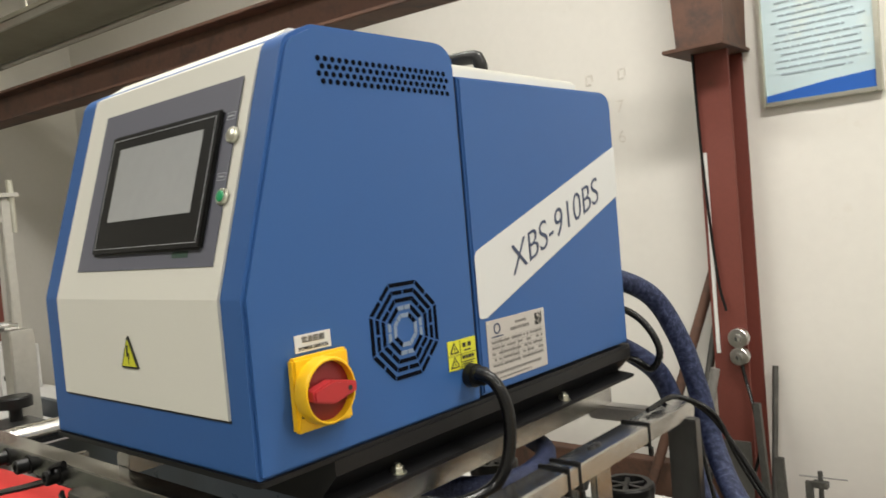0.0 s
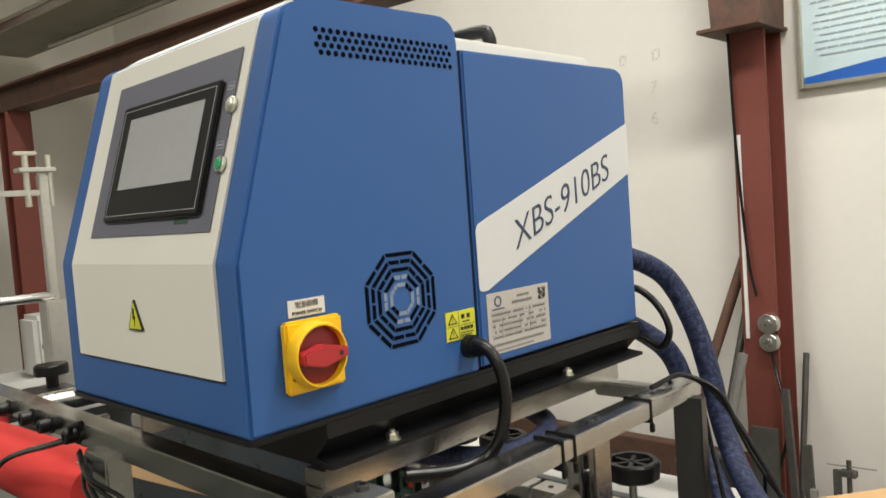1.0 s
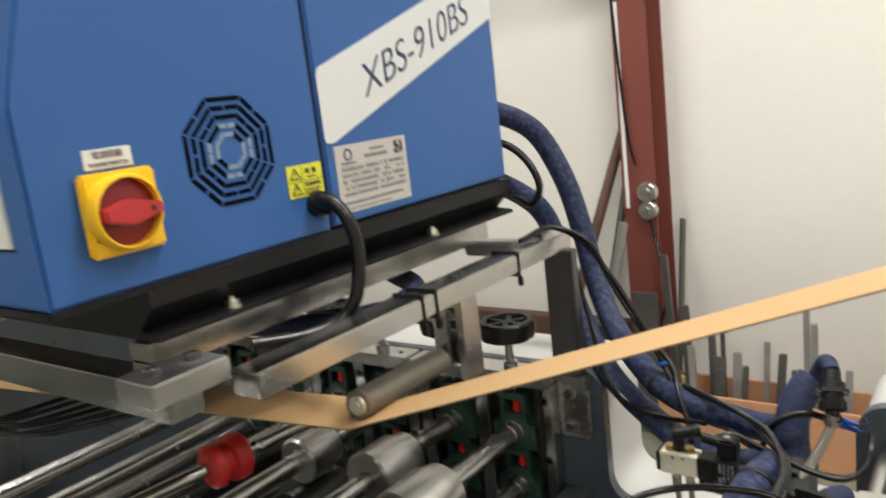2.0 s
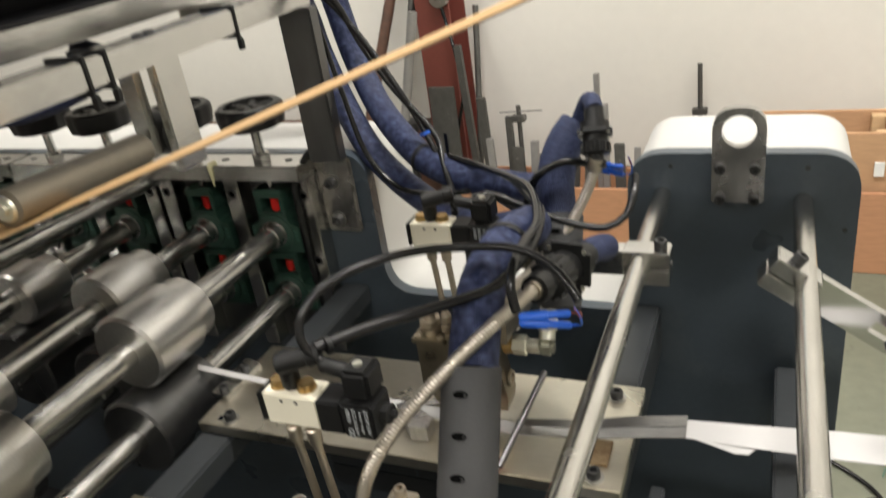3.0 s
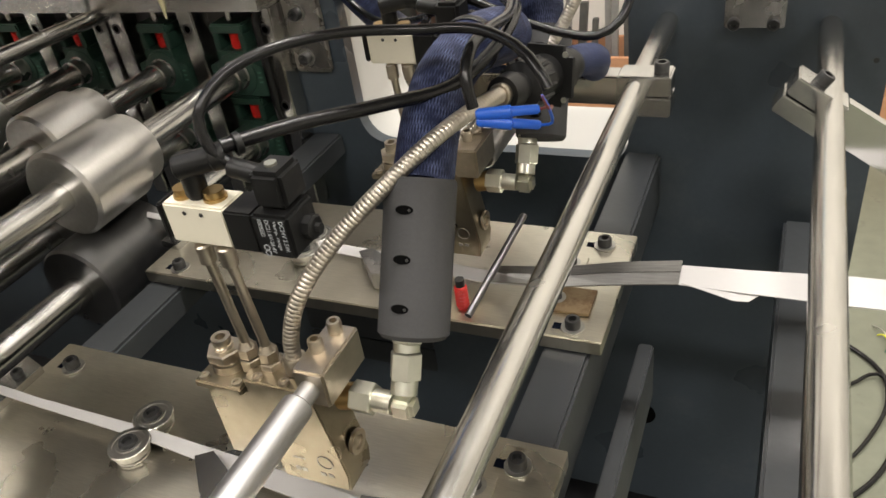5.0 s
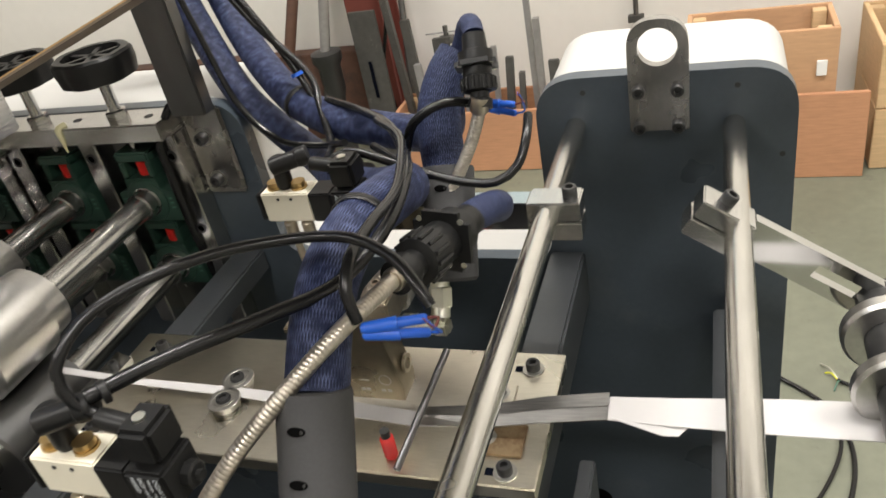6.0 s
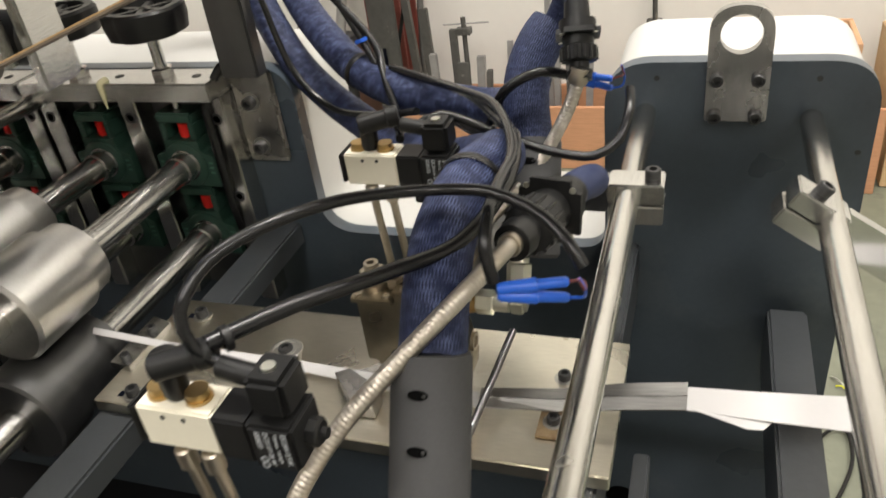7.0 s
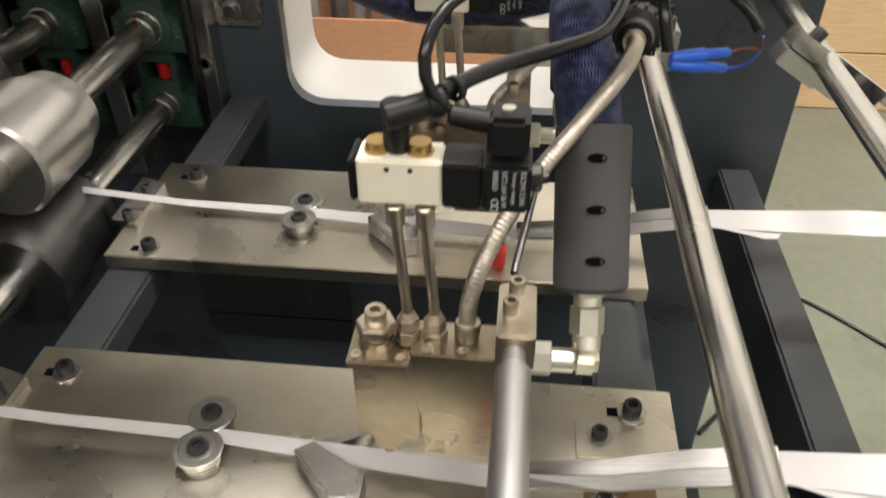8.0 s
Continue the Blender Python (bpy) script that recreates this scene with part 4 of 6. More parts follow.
    part("folding_shoe", bm, SHOE, tp, "bent bright sheet folding shoe", smooth=False)
    cap_screw(tp, (0.097, ym - 0.022, 0.7935), r=0.006, h=0.007, washer=0.0095)
    # red spring screw and its small rod
    if y0 > 0.9:
        cyl(bm := B(), (0.030, y0 - 0.002, 0.800), (0.050, y1 - 0.055, 0.838), 0.0035, seg=12)
        part("thin_rod", bm, DARKSTEEL, tp)
    lathe(bm := B(), (0.0155, y0 + 0.0205, 0.790), (0, 0, 1), [(0, 0.005)] + [(0.0015 + k * 0.0020, 0.0064 if k % 2 else 0.0042) for k in range(12)] + [(0.026, 0.004)], 16)
    part("spring", bm, RED, tp, "red spring")
    lathe(bm := B(), (0.0155, y0 + 0.0205, 0.815), (0, 0, 1), [(0, 0.0045), (0.008, 0.0045), (0.008, 0.002)], 14)
    part("spring_screw", bm, BOLT, tp)
    return tp


YM_F, YM_N = 1.070, 0.7935
table_plate(0.998, 1.166, -0.357, 0.150, YM_F)
table_plate(0.700, 0.878, -0.350, 0.153, YM_N)


def paper_strip(ym):
    """The folded white strip: low and narrow under the head, wide and flat behind the folding shoe."""
    bm = B()
    rows = [(-0.60, 0.000, 0.8165, 0.007, 0.001), (-0.43, 0.004, 0.812, 0.007, 0.001), (-0.30, 0.003, 0.802, 0.0075, 0.001), (-0.17, 0.001, 0.800, 0.009, 0.002), (-0.04, -0.008, 0.799, 0.015, 0.002), (0.03, -0.013, 0.7985, 0.016, 0.001), (0.06, -0.014, 0.7985, 0.008, 0.001), (0.16, -0.008, 0.811, 0.006, 0.001), (0.198, -0.006, 0.8185, 0.014, 0.001), (0.2055, -0.005, 0.8225, 0.023, 0.002), (0.26, -0.006, 0.8245, 0.030, 0.001), (0.34, -0.004, 0.826, 0.037, 0.001), (0.40, -0.002, 0.826, 0.040, 0.0), (0.9, 0.0, 0.82, 0.044, 0.0)]
    prev = None
    for x, dy, zz, w, tilt in rows:
        q = [bm.verts.new((x, ym + dy + s * w / 2, zz + s * tilt + e)) for s, e in ((-1, 0), (1, 0), (1, 0.0008), (-1, 0.0008))]
        if prev:
            for k in range(4):
                bm.faces.new((prev[k], prev[(k + 1) % 4], q[(k + 1) % 4], q[k]))
        prev = q
    st = solo("paper_strip", bm, PAPER, "white paper strip running through the folding guides", "paper", "paper strips", base=(0, ym, 0.8))
    bm = B()
    prism(bm, [(0.207, ym - 0.015), (0.25, ym - 0.030), (0.262, ym - 0.029), (0.27, ym - 0.018)], "z", 0.8215, 0.8222)
    part("flap", bm, PAPER, st)
    return st


paper_strip(YM_F)
paper_strip(YM_N)


# ---- glue heads ----
def glue_head(dx, dy, dz, label):
    """Applicator block with valve, pipes, fittings; all at the near head's place, moved by dy."""
    hd = thing("glue_applicator", (-0.01, 0.79 + dy, 0.79 + dz), label, "glue applicator", "glue applicators")

    def P(x, y, z):
        return Vector((x + dx, y + dy, z + dz))
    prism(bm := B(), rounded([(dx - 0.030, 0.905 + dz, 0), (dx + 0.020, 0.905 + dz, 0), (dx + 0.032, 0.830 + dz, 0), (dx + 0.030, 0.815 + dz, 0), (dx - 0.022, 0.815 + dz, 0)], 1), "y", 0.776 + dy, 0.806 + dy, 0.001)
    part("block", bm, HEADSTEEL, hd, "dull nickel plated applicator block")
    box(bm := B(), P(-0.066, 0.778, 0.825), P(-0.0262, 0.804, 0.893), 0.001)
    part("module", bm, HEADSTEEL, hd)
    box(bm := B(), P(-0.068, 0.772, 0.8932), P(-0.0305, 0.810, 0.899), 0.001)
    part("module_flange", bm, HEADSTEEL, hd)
    prism(bm := B(), [(dx - 0.060, 0.825 + dz), (dx - 0.034, 0.825 + dz), (dx - 0.045, 0.806 + dz), (dx - 0.050, 0.806 + dz)], "y", 0.781 + dy, 0.801 + dy)
    part("nozzle", bm, HEADSTEEL, hd)
    box(bm := B(), P(0.0195, 0.768, 0.9055), P(0.0415, 0.814, 0.9325), 0.0015)
    part("bar_clamp", bm, NICKEL, hd)
    if dy:
        cyl(bm := B(), (0.024, 1.088, 0.912), (0.024, 1.240, 0.912), 0.0115, bevel=0.002)
    else:
        lathe(bm := B(), (0.031, 0.799, 0.9295), (0, -1, 0), [(0, 0.0066), (0.044, 0.0066), (0.044, 0.0086), (0.0455, 0.0098), (1.099, 0.0098)], 32)
    part("holder_bar", bm, DULLBAR, hd, "polished holder bar")
    lathe(bm := B(), P(0.016, 0.776, 0.840), (0, -1, 0), [(0, 0.006), (0.0006, 0.006), (0.0006, 0.0055), (0, 0.0055)], 24, closed=False)
    part("stamp", bm, DULLBAR, hd)
    for x0, x1, z0, z1 in ((-0.009, 0.000, 0.8385, 0.8392), (-0.010, -0.006, 0.826, 0.829), (-0.005, -0.001, 0.826, 0.829), (0.010, 0.014, 0.826, 0.829), (0.016, 0.020, 0.826, 0.829)):
        box(bm := B(), P(x0, 0.7755, z0), P(x1, 0.7759, z1))
        part("engraving", bm, DULLBAR, hd, smooth=False)
    for x, y, zz in ((0.030, 0.806, 0.9325), (0.027, 0.788, 0.9325)):
        cap_screw(hd, P(x, y, zz), r=0.0048, h=0.009).data.materials[0] = NICKEL
    for x, y in ((-0.062, 0.777), (-0.036, 0.777), (-0.020, 0.780), (0.000, 0.780), (-0.036, 0.806)):
        lathe(bm := B(), P(x, y, 0.899 if x < -0.03 else 0.905), (0, 0, 1), [(0, 0.0035), (0.0025, 0.0035), (0.0025, 0.002), (0.001, 0.002)], 14)
        part("small_screw", bm, NICKEL, hd)
    # adjusting nut
    bm = B()
    lathe(bm, P(-0.052, 0.792, 0.899), (0, 0, 1), [(0, 0.0115), (0.006, 0.0115), (0.006, 0.009), (0.008, 0.009)], 24)
    hexa(bm, P(-0.052, 0.792, 0.907), P(-0.052, 0.792, 0.915), 0.0125)
    lathe(bm, P(-0.052, 0.792, 0.915), (0, 0, 1), [(0, 0.0068), (0.002, 0.0068), (0.0025, 0.0062), (0.006, 0.0066), (0.0085, 0.0064), (0.0085, 0.0034), (0.004, 0.003), (0.004, 0.0004)], 20)
    part("adjusting_nut", bm, NICKEL, hd)
    # two air pipes up to the valve
    for x in (-0.033, -0.017):
        bm = B()
        hexa(bm, P(x, 0.793, 0.900), P(x, 0.793, 0.910), 0.0076)
        hexa(bm, P(x, 0.793, 0.9105), P(x, 0.793, 0.919), 0.0066)
        lathe(bm, P(x, 0.793, 0.919), (0, 0, 1), [(0, 0.0056), (0.004, 0.0036)], 16)
        part("pipe_nut", bm, NICKEL, hd)
        cyl(bm := B(), P(x, 0.793, 0.922), P(x - 0.004, 0.792, 0.990), 0.0032, seg=16)
        part("air_pipe", bm, NICKEL, hd)
        bm = B()
        cyl(bm, P(x - 0.004, 0.792, 0.986), P(x - 0.0042, 0.792, 0.9995), 0.0052, bevel=0.001)
        part("pipe_nut", bm, NICKEL, hd)
    # solenoid valve
    box(bm := B(), P(-0.056, 0.790, 1.000), P(-0.012, 0.812, 1.0265), 0.0012)
    vb = part("valve_body", bm, IVORY, hd, "ivory valve body")
    box(bm := B(), P(-0.060, 0.789, 1.002), P(-0.0563, 0.813, 1.0262), 0.001)
    part("end_cap", bm, PLASTIC, hd)
    for x in (-0.040, -0.028):
        lathe(bm := B(), P(x, 0.7897, 1.0215), (0, -1, 0), [(0, 0.0014), (0.0003, 0.0014)], 10)
        part("port_hole", bm, INK, vb, smooth=False)
    box(bm := B(), P(-0.0118, 0.7885, 1.0005), P(0.008, 0.8125, 1.0265), 0.0012)
    part("pilot_block", bm, PLASTIC, hd)
    box(bm := B(), P(0.0084, 0.7865, 1.0005), P(0.033, 0.8145, 1.028), 0.002)
    coil = part("coil", bm, PLASTIC, hd, "black coil with white printed lines")
    down = Matrix(((0, 1, 0, 0), (0, 0, -1, 0), (-1, 0, 0, 0), (0, 0, 0, 1)))
    for k, (words, w) in enumerate((("DC24V 2.5W.", 0.020), ("Vamp. range", 0.019), ("DC21.6V-26.4V", 0.0215), ("100%ED", 0.011))):
        letters(coil, words, 0.004, Matrix.Translation(P(0.0290 - k * 0.0046, 0.7862, 1.0258 - w / 2)) @ down, PALEPRINT, "pale grey print", thick=0.0001, fit=(w, 0.0027))
    for z_ in (1.0075, 1.0038):
        lathe(bm := B(), P(0.0152, 0.7863, z_), (0, -1, 0), [(0, 0.0021), (0.0002, 0.0021), (0.0002, 0.0014), (0, 0.0014)], 16, closed=False)
        part("mark", bm, PALEPRINT, coil)
    box(bm := B(), P(0.010, 0.792, 1.0283), P(0.031, 0.816, 1.051), 0.003)
    pl = part("coil_plug", bm, PLASTIC, hd, "black connector plug on the coil")
    cyl(bm := B(), P(0.020, 0.803, 1.051), P(0.020, 0.803, 1.0525), 0.0035, seg=14)
    part("screw", bm, ZINC, pl)
    cyl(bm := B(), P(0.012, 0.804, 1.043), P(-0.010, 0.805, 1.046), 0.0058, bevel=0.0015)
    part("plug_gland", bm, PLASTIC, pl)
    lathe(bm := B(), P(0.033, 0.803, 1.013), (1, 0, 0), [(0, 0.0075), (0.005, 0.0075), (0.006, 0.006), (0.006, 0.003), (0.009, 0.003)], 8)
    part("coil_nut", bm, PLASTIC, hd)
    for x in (-0.046, -0.024):
        bm = B()
        lathe(bm, P(x, 0.801, 1.0265), (0, 0, 1), [(0, 0.007), (0.002, 0.007), (0.002, 0.006), (0.006, 0.006), (0.006, 0.003)], 16)
        part("port_fitting", bm, BRASS, hd, "brass port fitting")
    bm = B()
    lathe(bm, P(-0.036, 0.801, 1.0268), (0, 0, 1), [(0, 0.0055), (0.003, 0.0068), (0.020, 0.0070), (0.0265, 0.0074), (0.0275, 0.006)], 20)
    lathe(bm, P(-0.041, 0.796, 1.0475), (0.026, 0.012, 0.004), [(0, 0.0062), (0.001, 0.0072), (0.022, 0.0072), (0.023, 0.0080), (0.031, 0.0080), (0.032, 0.0072)], 20)
    part("air_elbow", bm, PLASTIC, hd, "black push-in air elbow")
    # melt elbow
    bm = B()
    cyl(bm, P(0.028, 0.797, 0.885), P(0.040, 0.797, 0.888), 0.009)
    part("melt_stub", bm, BRASS, hd)
    bm = B()
    hexa(bm, P(0.038, 0.797, 0.888), P(0.053, 0.797, 0.888), 0.0108)
    cyl(bm, P(0.053, 0.797, 0.888), P(0.066, 0.797, 0.888), 0.0075)
    part("union_nut", bm, ZINC, hd)
    bm = B()
    box(bm, P(0.065, 0.7895, 0.8805), P(0.0815, 0.8050, 0.8965), 0.0035)
    cyl(bm, P(0.0735, 0.799, 0.896), P(0.073, 0.806, 0.905), 0.0085)
    part("elbow", bm, ZINC, hd)
    bm = B()
    hexa(bm, P(0.073, 0.805, 0.903), P(0.0725, 0.814, 0.918), 0.0104)
    part("union_nut", bm, ZINC, hd)
    bm = B()
    cyl(bm, P(0.0725, 0.814, 0.918), P(0.072, 0.818, 0.924), 0.0085)
    hexa(bm, P(0.072, 0.817, 0.923), P(0.072, 0.822, 0.931), 0.0105)
    part("hose_nut", bm, ZINC, hd)
    lathe(bm := B(), P(0.030, 0.795, 0.845), (1, 0, 0), [(0, 0.009), (0.003, 0.009), (0.003, 0.0055), (0.001, 0.0055)], 18)
    part("side_plug", bm, NICKEL, hd)
    return hd


HEAD_DY = 0.2790
glue_head(0.001, 0.0, 0.010, "nickel plated glue applicator with ivory valve over the near paper strip")
glue_head(-0.007, HEAD_DY, 0.008, "nickel plated glue applicator with ivory valve before the side plate")


# ---- drive shafts, rollers, bearings ----
def bearing(x, zs, low):
    """A green bearing yoke round a shaft at height zs, with its red spring in the window."""
    bg = thing("bearing_unit", (x, 1.345, zs), "green cast bearing yoke with a red spring around the shaft", "bearing", "bearing units")
    yb, yf = 1.368, 1.334
    prism(bm := B(), rounded([(x - 0.044, zs - 0.032, 0.003), (x + 0.044, zs - 0.032, 0.003), (x + 0.044, zs + 0.012, 0.004), (x + 0.027, zs + 0.017, 0.006), (x + 0.025, zs + 0.034, 0.001), (x - 0.025, zs + 0.034, 0.001), (x - 0.027, zs + 0.017, 0.006), (x - 0.044, zs + 0.012, 0.004)], 4), "y", yf, yb, 0.0015)
    part("housing", bm, GREEN, bg)
    lathe(bm := B(), (x, yf + 0.001, zs), (0, -1, 0), [(0, 0.032), (0.003, 0.031), (0.004, 0.029), (0.004, 0.02)], 32)
    part("boss", bm, GREEN, bg)
    for s in (-1, 1):
        box(bm := B(), (x + s * 0.0215 - 0.0045, yf + 0.001, zs + 0.0342), (x + s * 0.0215 + 0.0045, yb, zs + 0.0575), 0.0015)
        part("yoke_leg", bm, GREEN, bg)
        for k in range(3):
            box(bm := B(), (x + s * 0.037 - 0.003, yf - 0.0004, zs - 0.012 + 0.007 * k), (x + s * 0.037 + 0.003, yf - 0.0001, zs - 0.0095 + 0.007 * k))
            part("cast_mark", bm, GREENPALE, bg, smooth=False)
    box(bm := B(), (x - 0.027, yf, zs + 0.0577), (x + 0.027, yb, zs + 0.071), 0.0025)
    part("yoke_bridge", bm, GREEN, bg)
    lathe(bm := B(), (x + 0.004, yf + 0.014, zs + 0.0343), (0, 0, 1), [(0, 0.007)] + [(0.001 + k * 0.0014, 0.0092 if k % 2 else 0.0072) for k in range(16)] + [(0.0232, 0.007)], 20)
    part("spring", bm, RED, bg, "red coil spring")
    cyl(bm := B(), (x, 1.35, zs + 0.07), (x, 1.35, zs + 0.105), 0.0055, seg=12)
    part("screw_spindle", bm, STEEL, bg)
    lathe(bm := B(), (x, 1.335, zs), (0, -1, 0), [(0, 0.0215), (0.005, 0.0215), (0.0055, 0.0195), (0.022, 0.0195), (0.0225, 0.0172)], 30)
    part("inner_ring", bm, LUGSTEEL, bg)
    return bg


ROLLS = {0: (1.000, 1.115, 0.051), 1: (1.085, 1.190, 0.047), 2: (1.085, 1.166, 0.042)}
XS = [-0.435, -0.5661, -0.7295, -0.8606, -1.0192, -1.1522]
for k, x in enumerate(XS):
    for zs in (0.877, 0.772):
        bearing(x, zs, zs < 0.8)
        sh = thing("drive_shaft", (x, 0.6, zs), "polished steel shaft carrying turned metal rollers", "shaft", "drive shafts")
        cyl(bm := B(), (x, -0.33, zs), (x, 1.340, zs), 0.0172, bevel=0.001)
        part("shaft", bm, CHROME, sh)
        if k < 3:
            y0, y1, r = ROLLS[k]
            if zs > 0.8:
                lathe(bm := B(), (x, y0, zs), (0, 1, 0), [(0, 0.016), (0, r - 0.004), (0.004, r), (y1 - y0 - 0.03, r), (y1 - y0 - 0.03, r - 0.006), (y1 - y0, r - 0.008), (y1 - y0, 0.016)], 44)
                part("roller", bm, ALU, sh, "turned aluminium roller")
                lathe(bm := B(), (x, y0 - 0.2765, zs), (0, 1, 0), [(0, 0.016), (0, r - 0.004), (0.004, r), (y1 - y0 - 0.03, r), (y1 - y0 - 0.03, r - 0.006), (y1 - y0, r - 0.008), (y1 - y0, 0.016)], 44)
                part("roller", bm, ALU, sh, "turned aluminium roller")
            else:
                r = 0.1035 - r
                lathe(bm := B(), (x, y0 - 0.03, zs), (0, 1, 0), [(0, 0.016), (0, r - 0.003), (0.003, r), (0.045, r), (0.045, r - 0.005), (0.12, r - 0.005), (0.12, 0.016)], 40)
                part("roller", bm, DARKSTEEL, sh, "dark steel roller")
                lathe(bm := B(), (x, y0 - 0.03 - 0.2765, zs), (0, 1, 0), [(0, 0.016), (0, r - 0.003), (0.003, r), (0.045, r), (0.045, r - 0.005), (0.12, r - 0.005), (0.12, 0.016)], 40)
                part("roller", bm, DARKSTEEL, sh, "dark steel roller")

# bearing stands: uprights, top bars, hand wheels
for x0, xs in ((-0.647, XS[:2]), (-0.943, XS[2:4]), (-1.238, XS[4:])):
    x1 = x0 + 0.289
    stn = thing("bearing_stand", ((x0 + x1) / 2, 1.35, 0.70), "milled steel bearing stand bolted to the side plate", "bearing stand", "bearing stands")
    box(bm := B(), (x0, 1.318, 0.970), (x1, 1.3715, 0.994), 0.002)
    part("top_bar", bm, STEEL, stn)
    box(bm := B(), (x0 + 0.002, 1.3692, 0.662), (x1 - 0.002, 1.3716, 0.9695))
    part("back_plate", bm, DARKSTEEL, stn, "dark worn back plate")
    for xu in (x0 + 0.014, (x0 + x1) / 2, x1 - 0.014):
        box(bm := B(), (xu - 0.0135, 1.338, 0.66), (xu + 0.0135, 1.3715, 0.9698), 0.002)
        part("upright", bm, STEEL, stn)
        for zz in (0.94, 0.83):
            lathe(bm := B(), (xu, 1.338, zz), (0, -1, 0), [(0, 0.0075), (0.001, 0.0075), (0.001, 0.005), (-0.008, 0.005)], 16)
            part("bolt_hole", bm, BOLT, stn)
    for xq in (x0 + 0.03, (x0 + x1) / 2, x1 - 0.03):
        lathe(bm := B(), (xq, 1.345, 0.994), (0, 0, 1), [(0, 0.006), (0.0005, 0.006)], 14)
        part("screw_hole", bm, INK, stn)
    for x in xs:
        hw = thing("hand_wheel", (x, 1.345, 0.9942), "black plastic hand wheel on a threaded steel spindle", "hand wheel", "hand wheels")
        cyl(bm := B(), (x, 1.345, 0.9942), (x, 1.345, 1.055), 0.0075, seg=16)
        part("spindle", bm, STEEL, hw)
        lathe(bm := B(), (x, 1.345, 0.9944), (0, 0, 1), [(0, 0.014), (0.010, 0.014), (0.012, 0.012), (0.012, 0.0076)], 6)
        part("lock_nut", bm, STEEL, hw)
        bm = B()
        rim, n = [], 48
        for z_, rr in ((1.048, 0.043), (1.050, 0.047), (1.066, 0.050), (1.078, 0.0495), (1.081, 0.046), (1.081, 0.037), (1.070, 0.035)):
            rim.append([bm.verts.new((x + (rr * (1 - 0.05 * (0.5 + 0.5 * math.cos(7 * 2 * math.pi * k / n)) ** 4)) * math.cos(2 * math.pi * k / n), 1.345 + rr * (1 - 0.05 * (0.5 + 0.5 * math.cos(7 * 2 * math.pi * k / n)) ** 4) * math.sin(2 * math.pi * k / n), z_)) for k in range(n)])
        for p, q in zip(rim, rim[1:]):
            for k in range(n):
                bm.faces.new((p[k], p[(k + 1) % n], q[(k + 1) % n], q[k]))
        bm.faces.new(rim[0])
        bm.faces.new(rim[-1])
        part("wheel", bm, PLASTIC, hw)
        for a in range(3):
            tu = Matrix.Rotation(a * math.pi * 2 / 3 + 0.4, 3, "Z")
            box(bm := B(), (x - 0.004, 1.345 - 0.036, 1.069), (x + 0.005, 1.345 + 0.036, 1.078), 0.001, tu)
            part("spoke", bm, PLASTIC, hw)

# ---- belt and its idler roller ----
bm = B()
IDA, IDD = Vector((-0.337, 0.860, 1.1365)), Vector((-0.0216, 0.190, -0.0155))
lathe(bm, IDA, IDD, [(0, 0.009), (0, 0.014), (0.0015, 0.0175), (0.190, 0.0175), (0.192, 0.015), (0.192, 0.006)], 36)
idl = solo("idler_roller", bm, mat("worn_grey_roller", (0.19, 0.17, 0.135), 0.42, 0.6, grain=0.15, scale=60, spread=0.2, big=10), "dull grey idler roller under the rack", "roller", base=IDA)
lathe(bm := B(), IDA - IDD * 0.012, IDD, [(0, 0.0105), (0.0025, 0.0125), (0.004, 0.0125), (0.004, 0.008)], 28)
part("bearing_ring", bm, ZINC, idl, "bright bearing ring in the roller's end")
lathe(bm := B(), IDA - IDD * 0.03, IDD, [(0, 0.0055), (0.012, 0.0055)], 16)
part("axle", bm, ZINC, idl)
lathe(bm := B(), IDA + IDD, IDD, [(0, 0.006), (0.030, 0.006)], 16)
part("axle", bm, STEEL, idl)
box(bm := B(), (-0.374, 1.062, 1.108), (-0.350, 1.074, 1.2095), 0.002)
part("bracket", bm, STEEL, idl)
def belt_line(x):
    """Near edge, far edge and height of the flat belt at x: level behind the roller, rising before it."""
    return (0.8887 + 0.151 * x, 0.973 + 0.151 * x, 1.1170 if x < -0.345 else max(1.1170, 1.2277 + 0.3286 * x))
def ribbon(z0, z1):
    bm, prev = B(), None
    for x in (-1.25, -0.62, -0.50, -0.40, -0.36, -0.345, -0.335, -0.32, -0.29, -0.2, 0.0, 0.2, 0.4, 0.6, 0.8, 1.0, 1.3):
        yn, yf, z = belt_line(x)
        q = [bm.verts.new(v) for v in ((x, yn, z + z0), (x, yf, z + z0), (x, yf, z + z1), (x, yn, z + z1))]
        if prev:
            for j in range(4):
                bm.faces.new((prev[j], prev[(j + 1) % 4], q[(j + 1) % 4], q[j]))
        prev = q
    return bm
cb = thing("conveyor_belt", (-0.43, 0.95, 1.07), "tan flat conveyor belt with brown back under the idler roller", "belt")
part("belt_face", ribbon(-0.0008, 0.0), BELT, cb, "tan running face", smooth=False)
part("belt_back", ribbon(-0.002, -0.00085), BELT_BACK, cb, "dark brown underside", smooth=False)

box(bm := B(), (0.156, 0.695, 0.755), (0.192, 0.745, 0.790), 0.009)
eb = solo("end_stop", bm, CHROME, "rounded polished steel stop beside the table plate", "stop block", base=(0.17, 0.72, 0.755))
box(bm := B(), (0.110, 0.690, 0.735), (0.185, 0.740, 0.7545), 0.002)
part("stop_foot", bm, STEEL, eb)

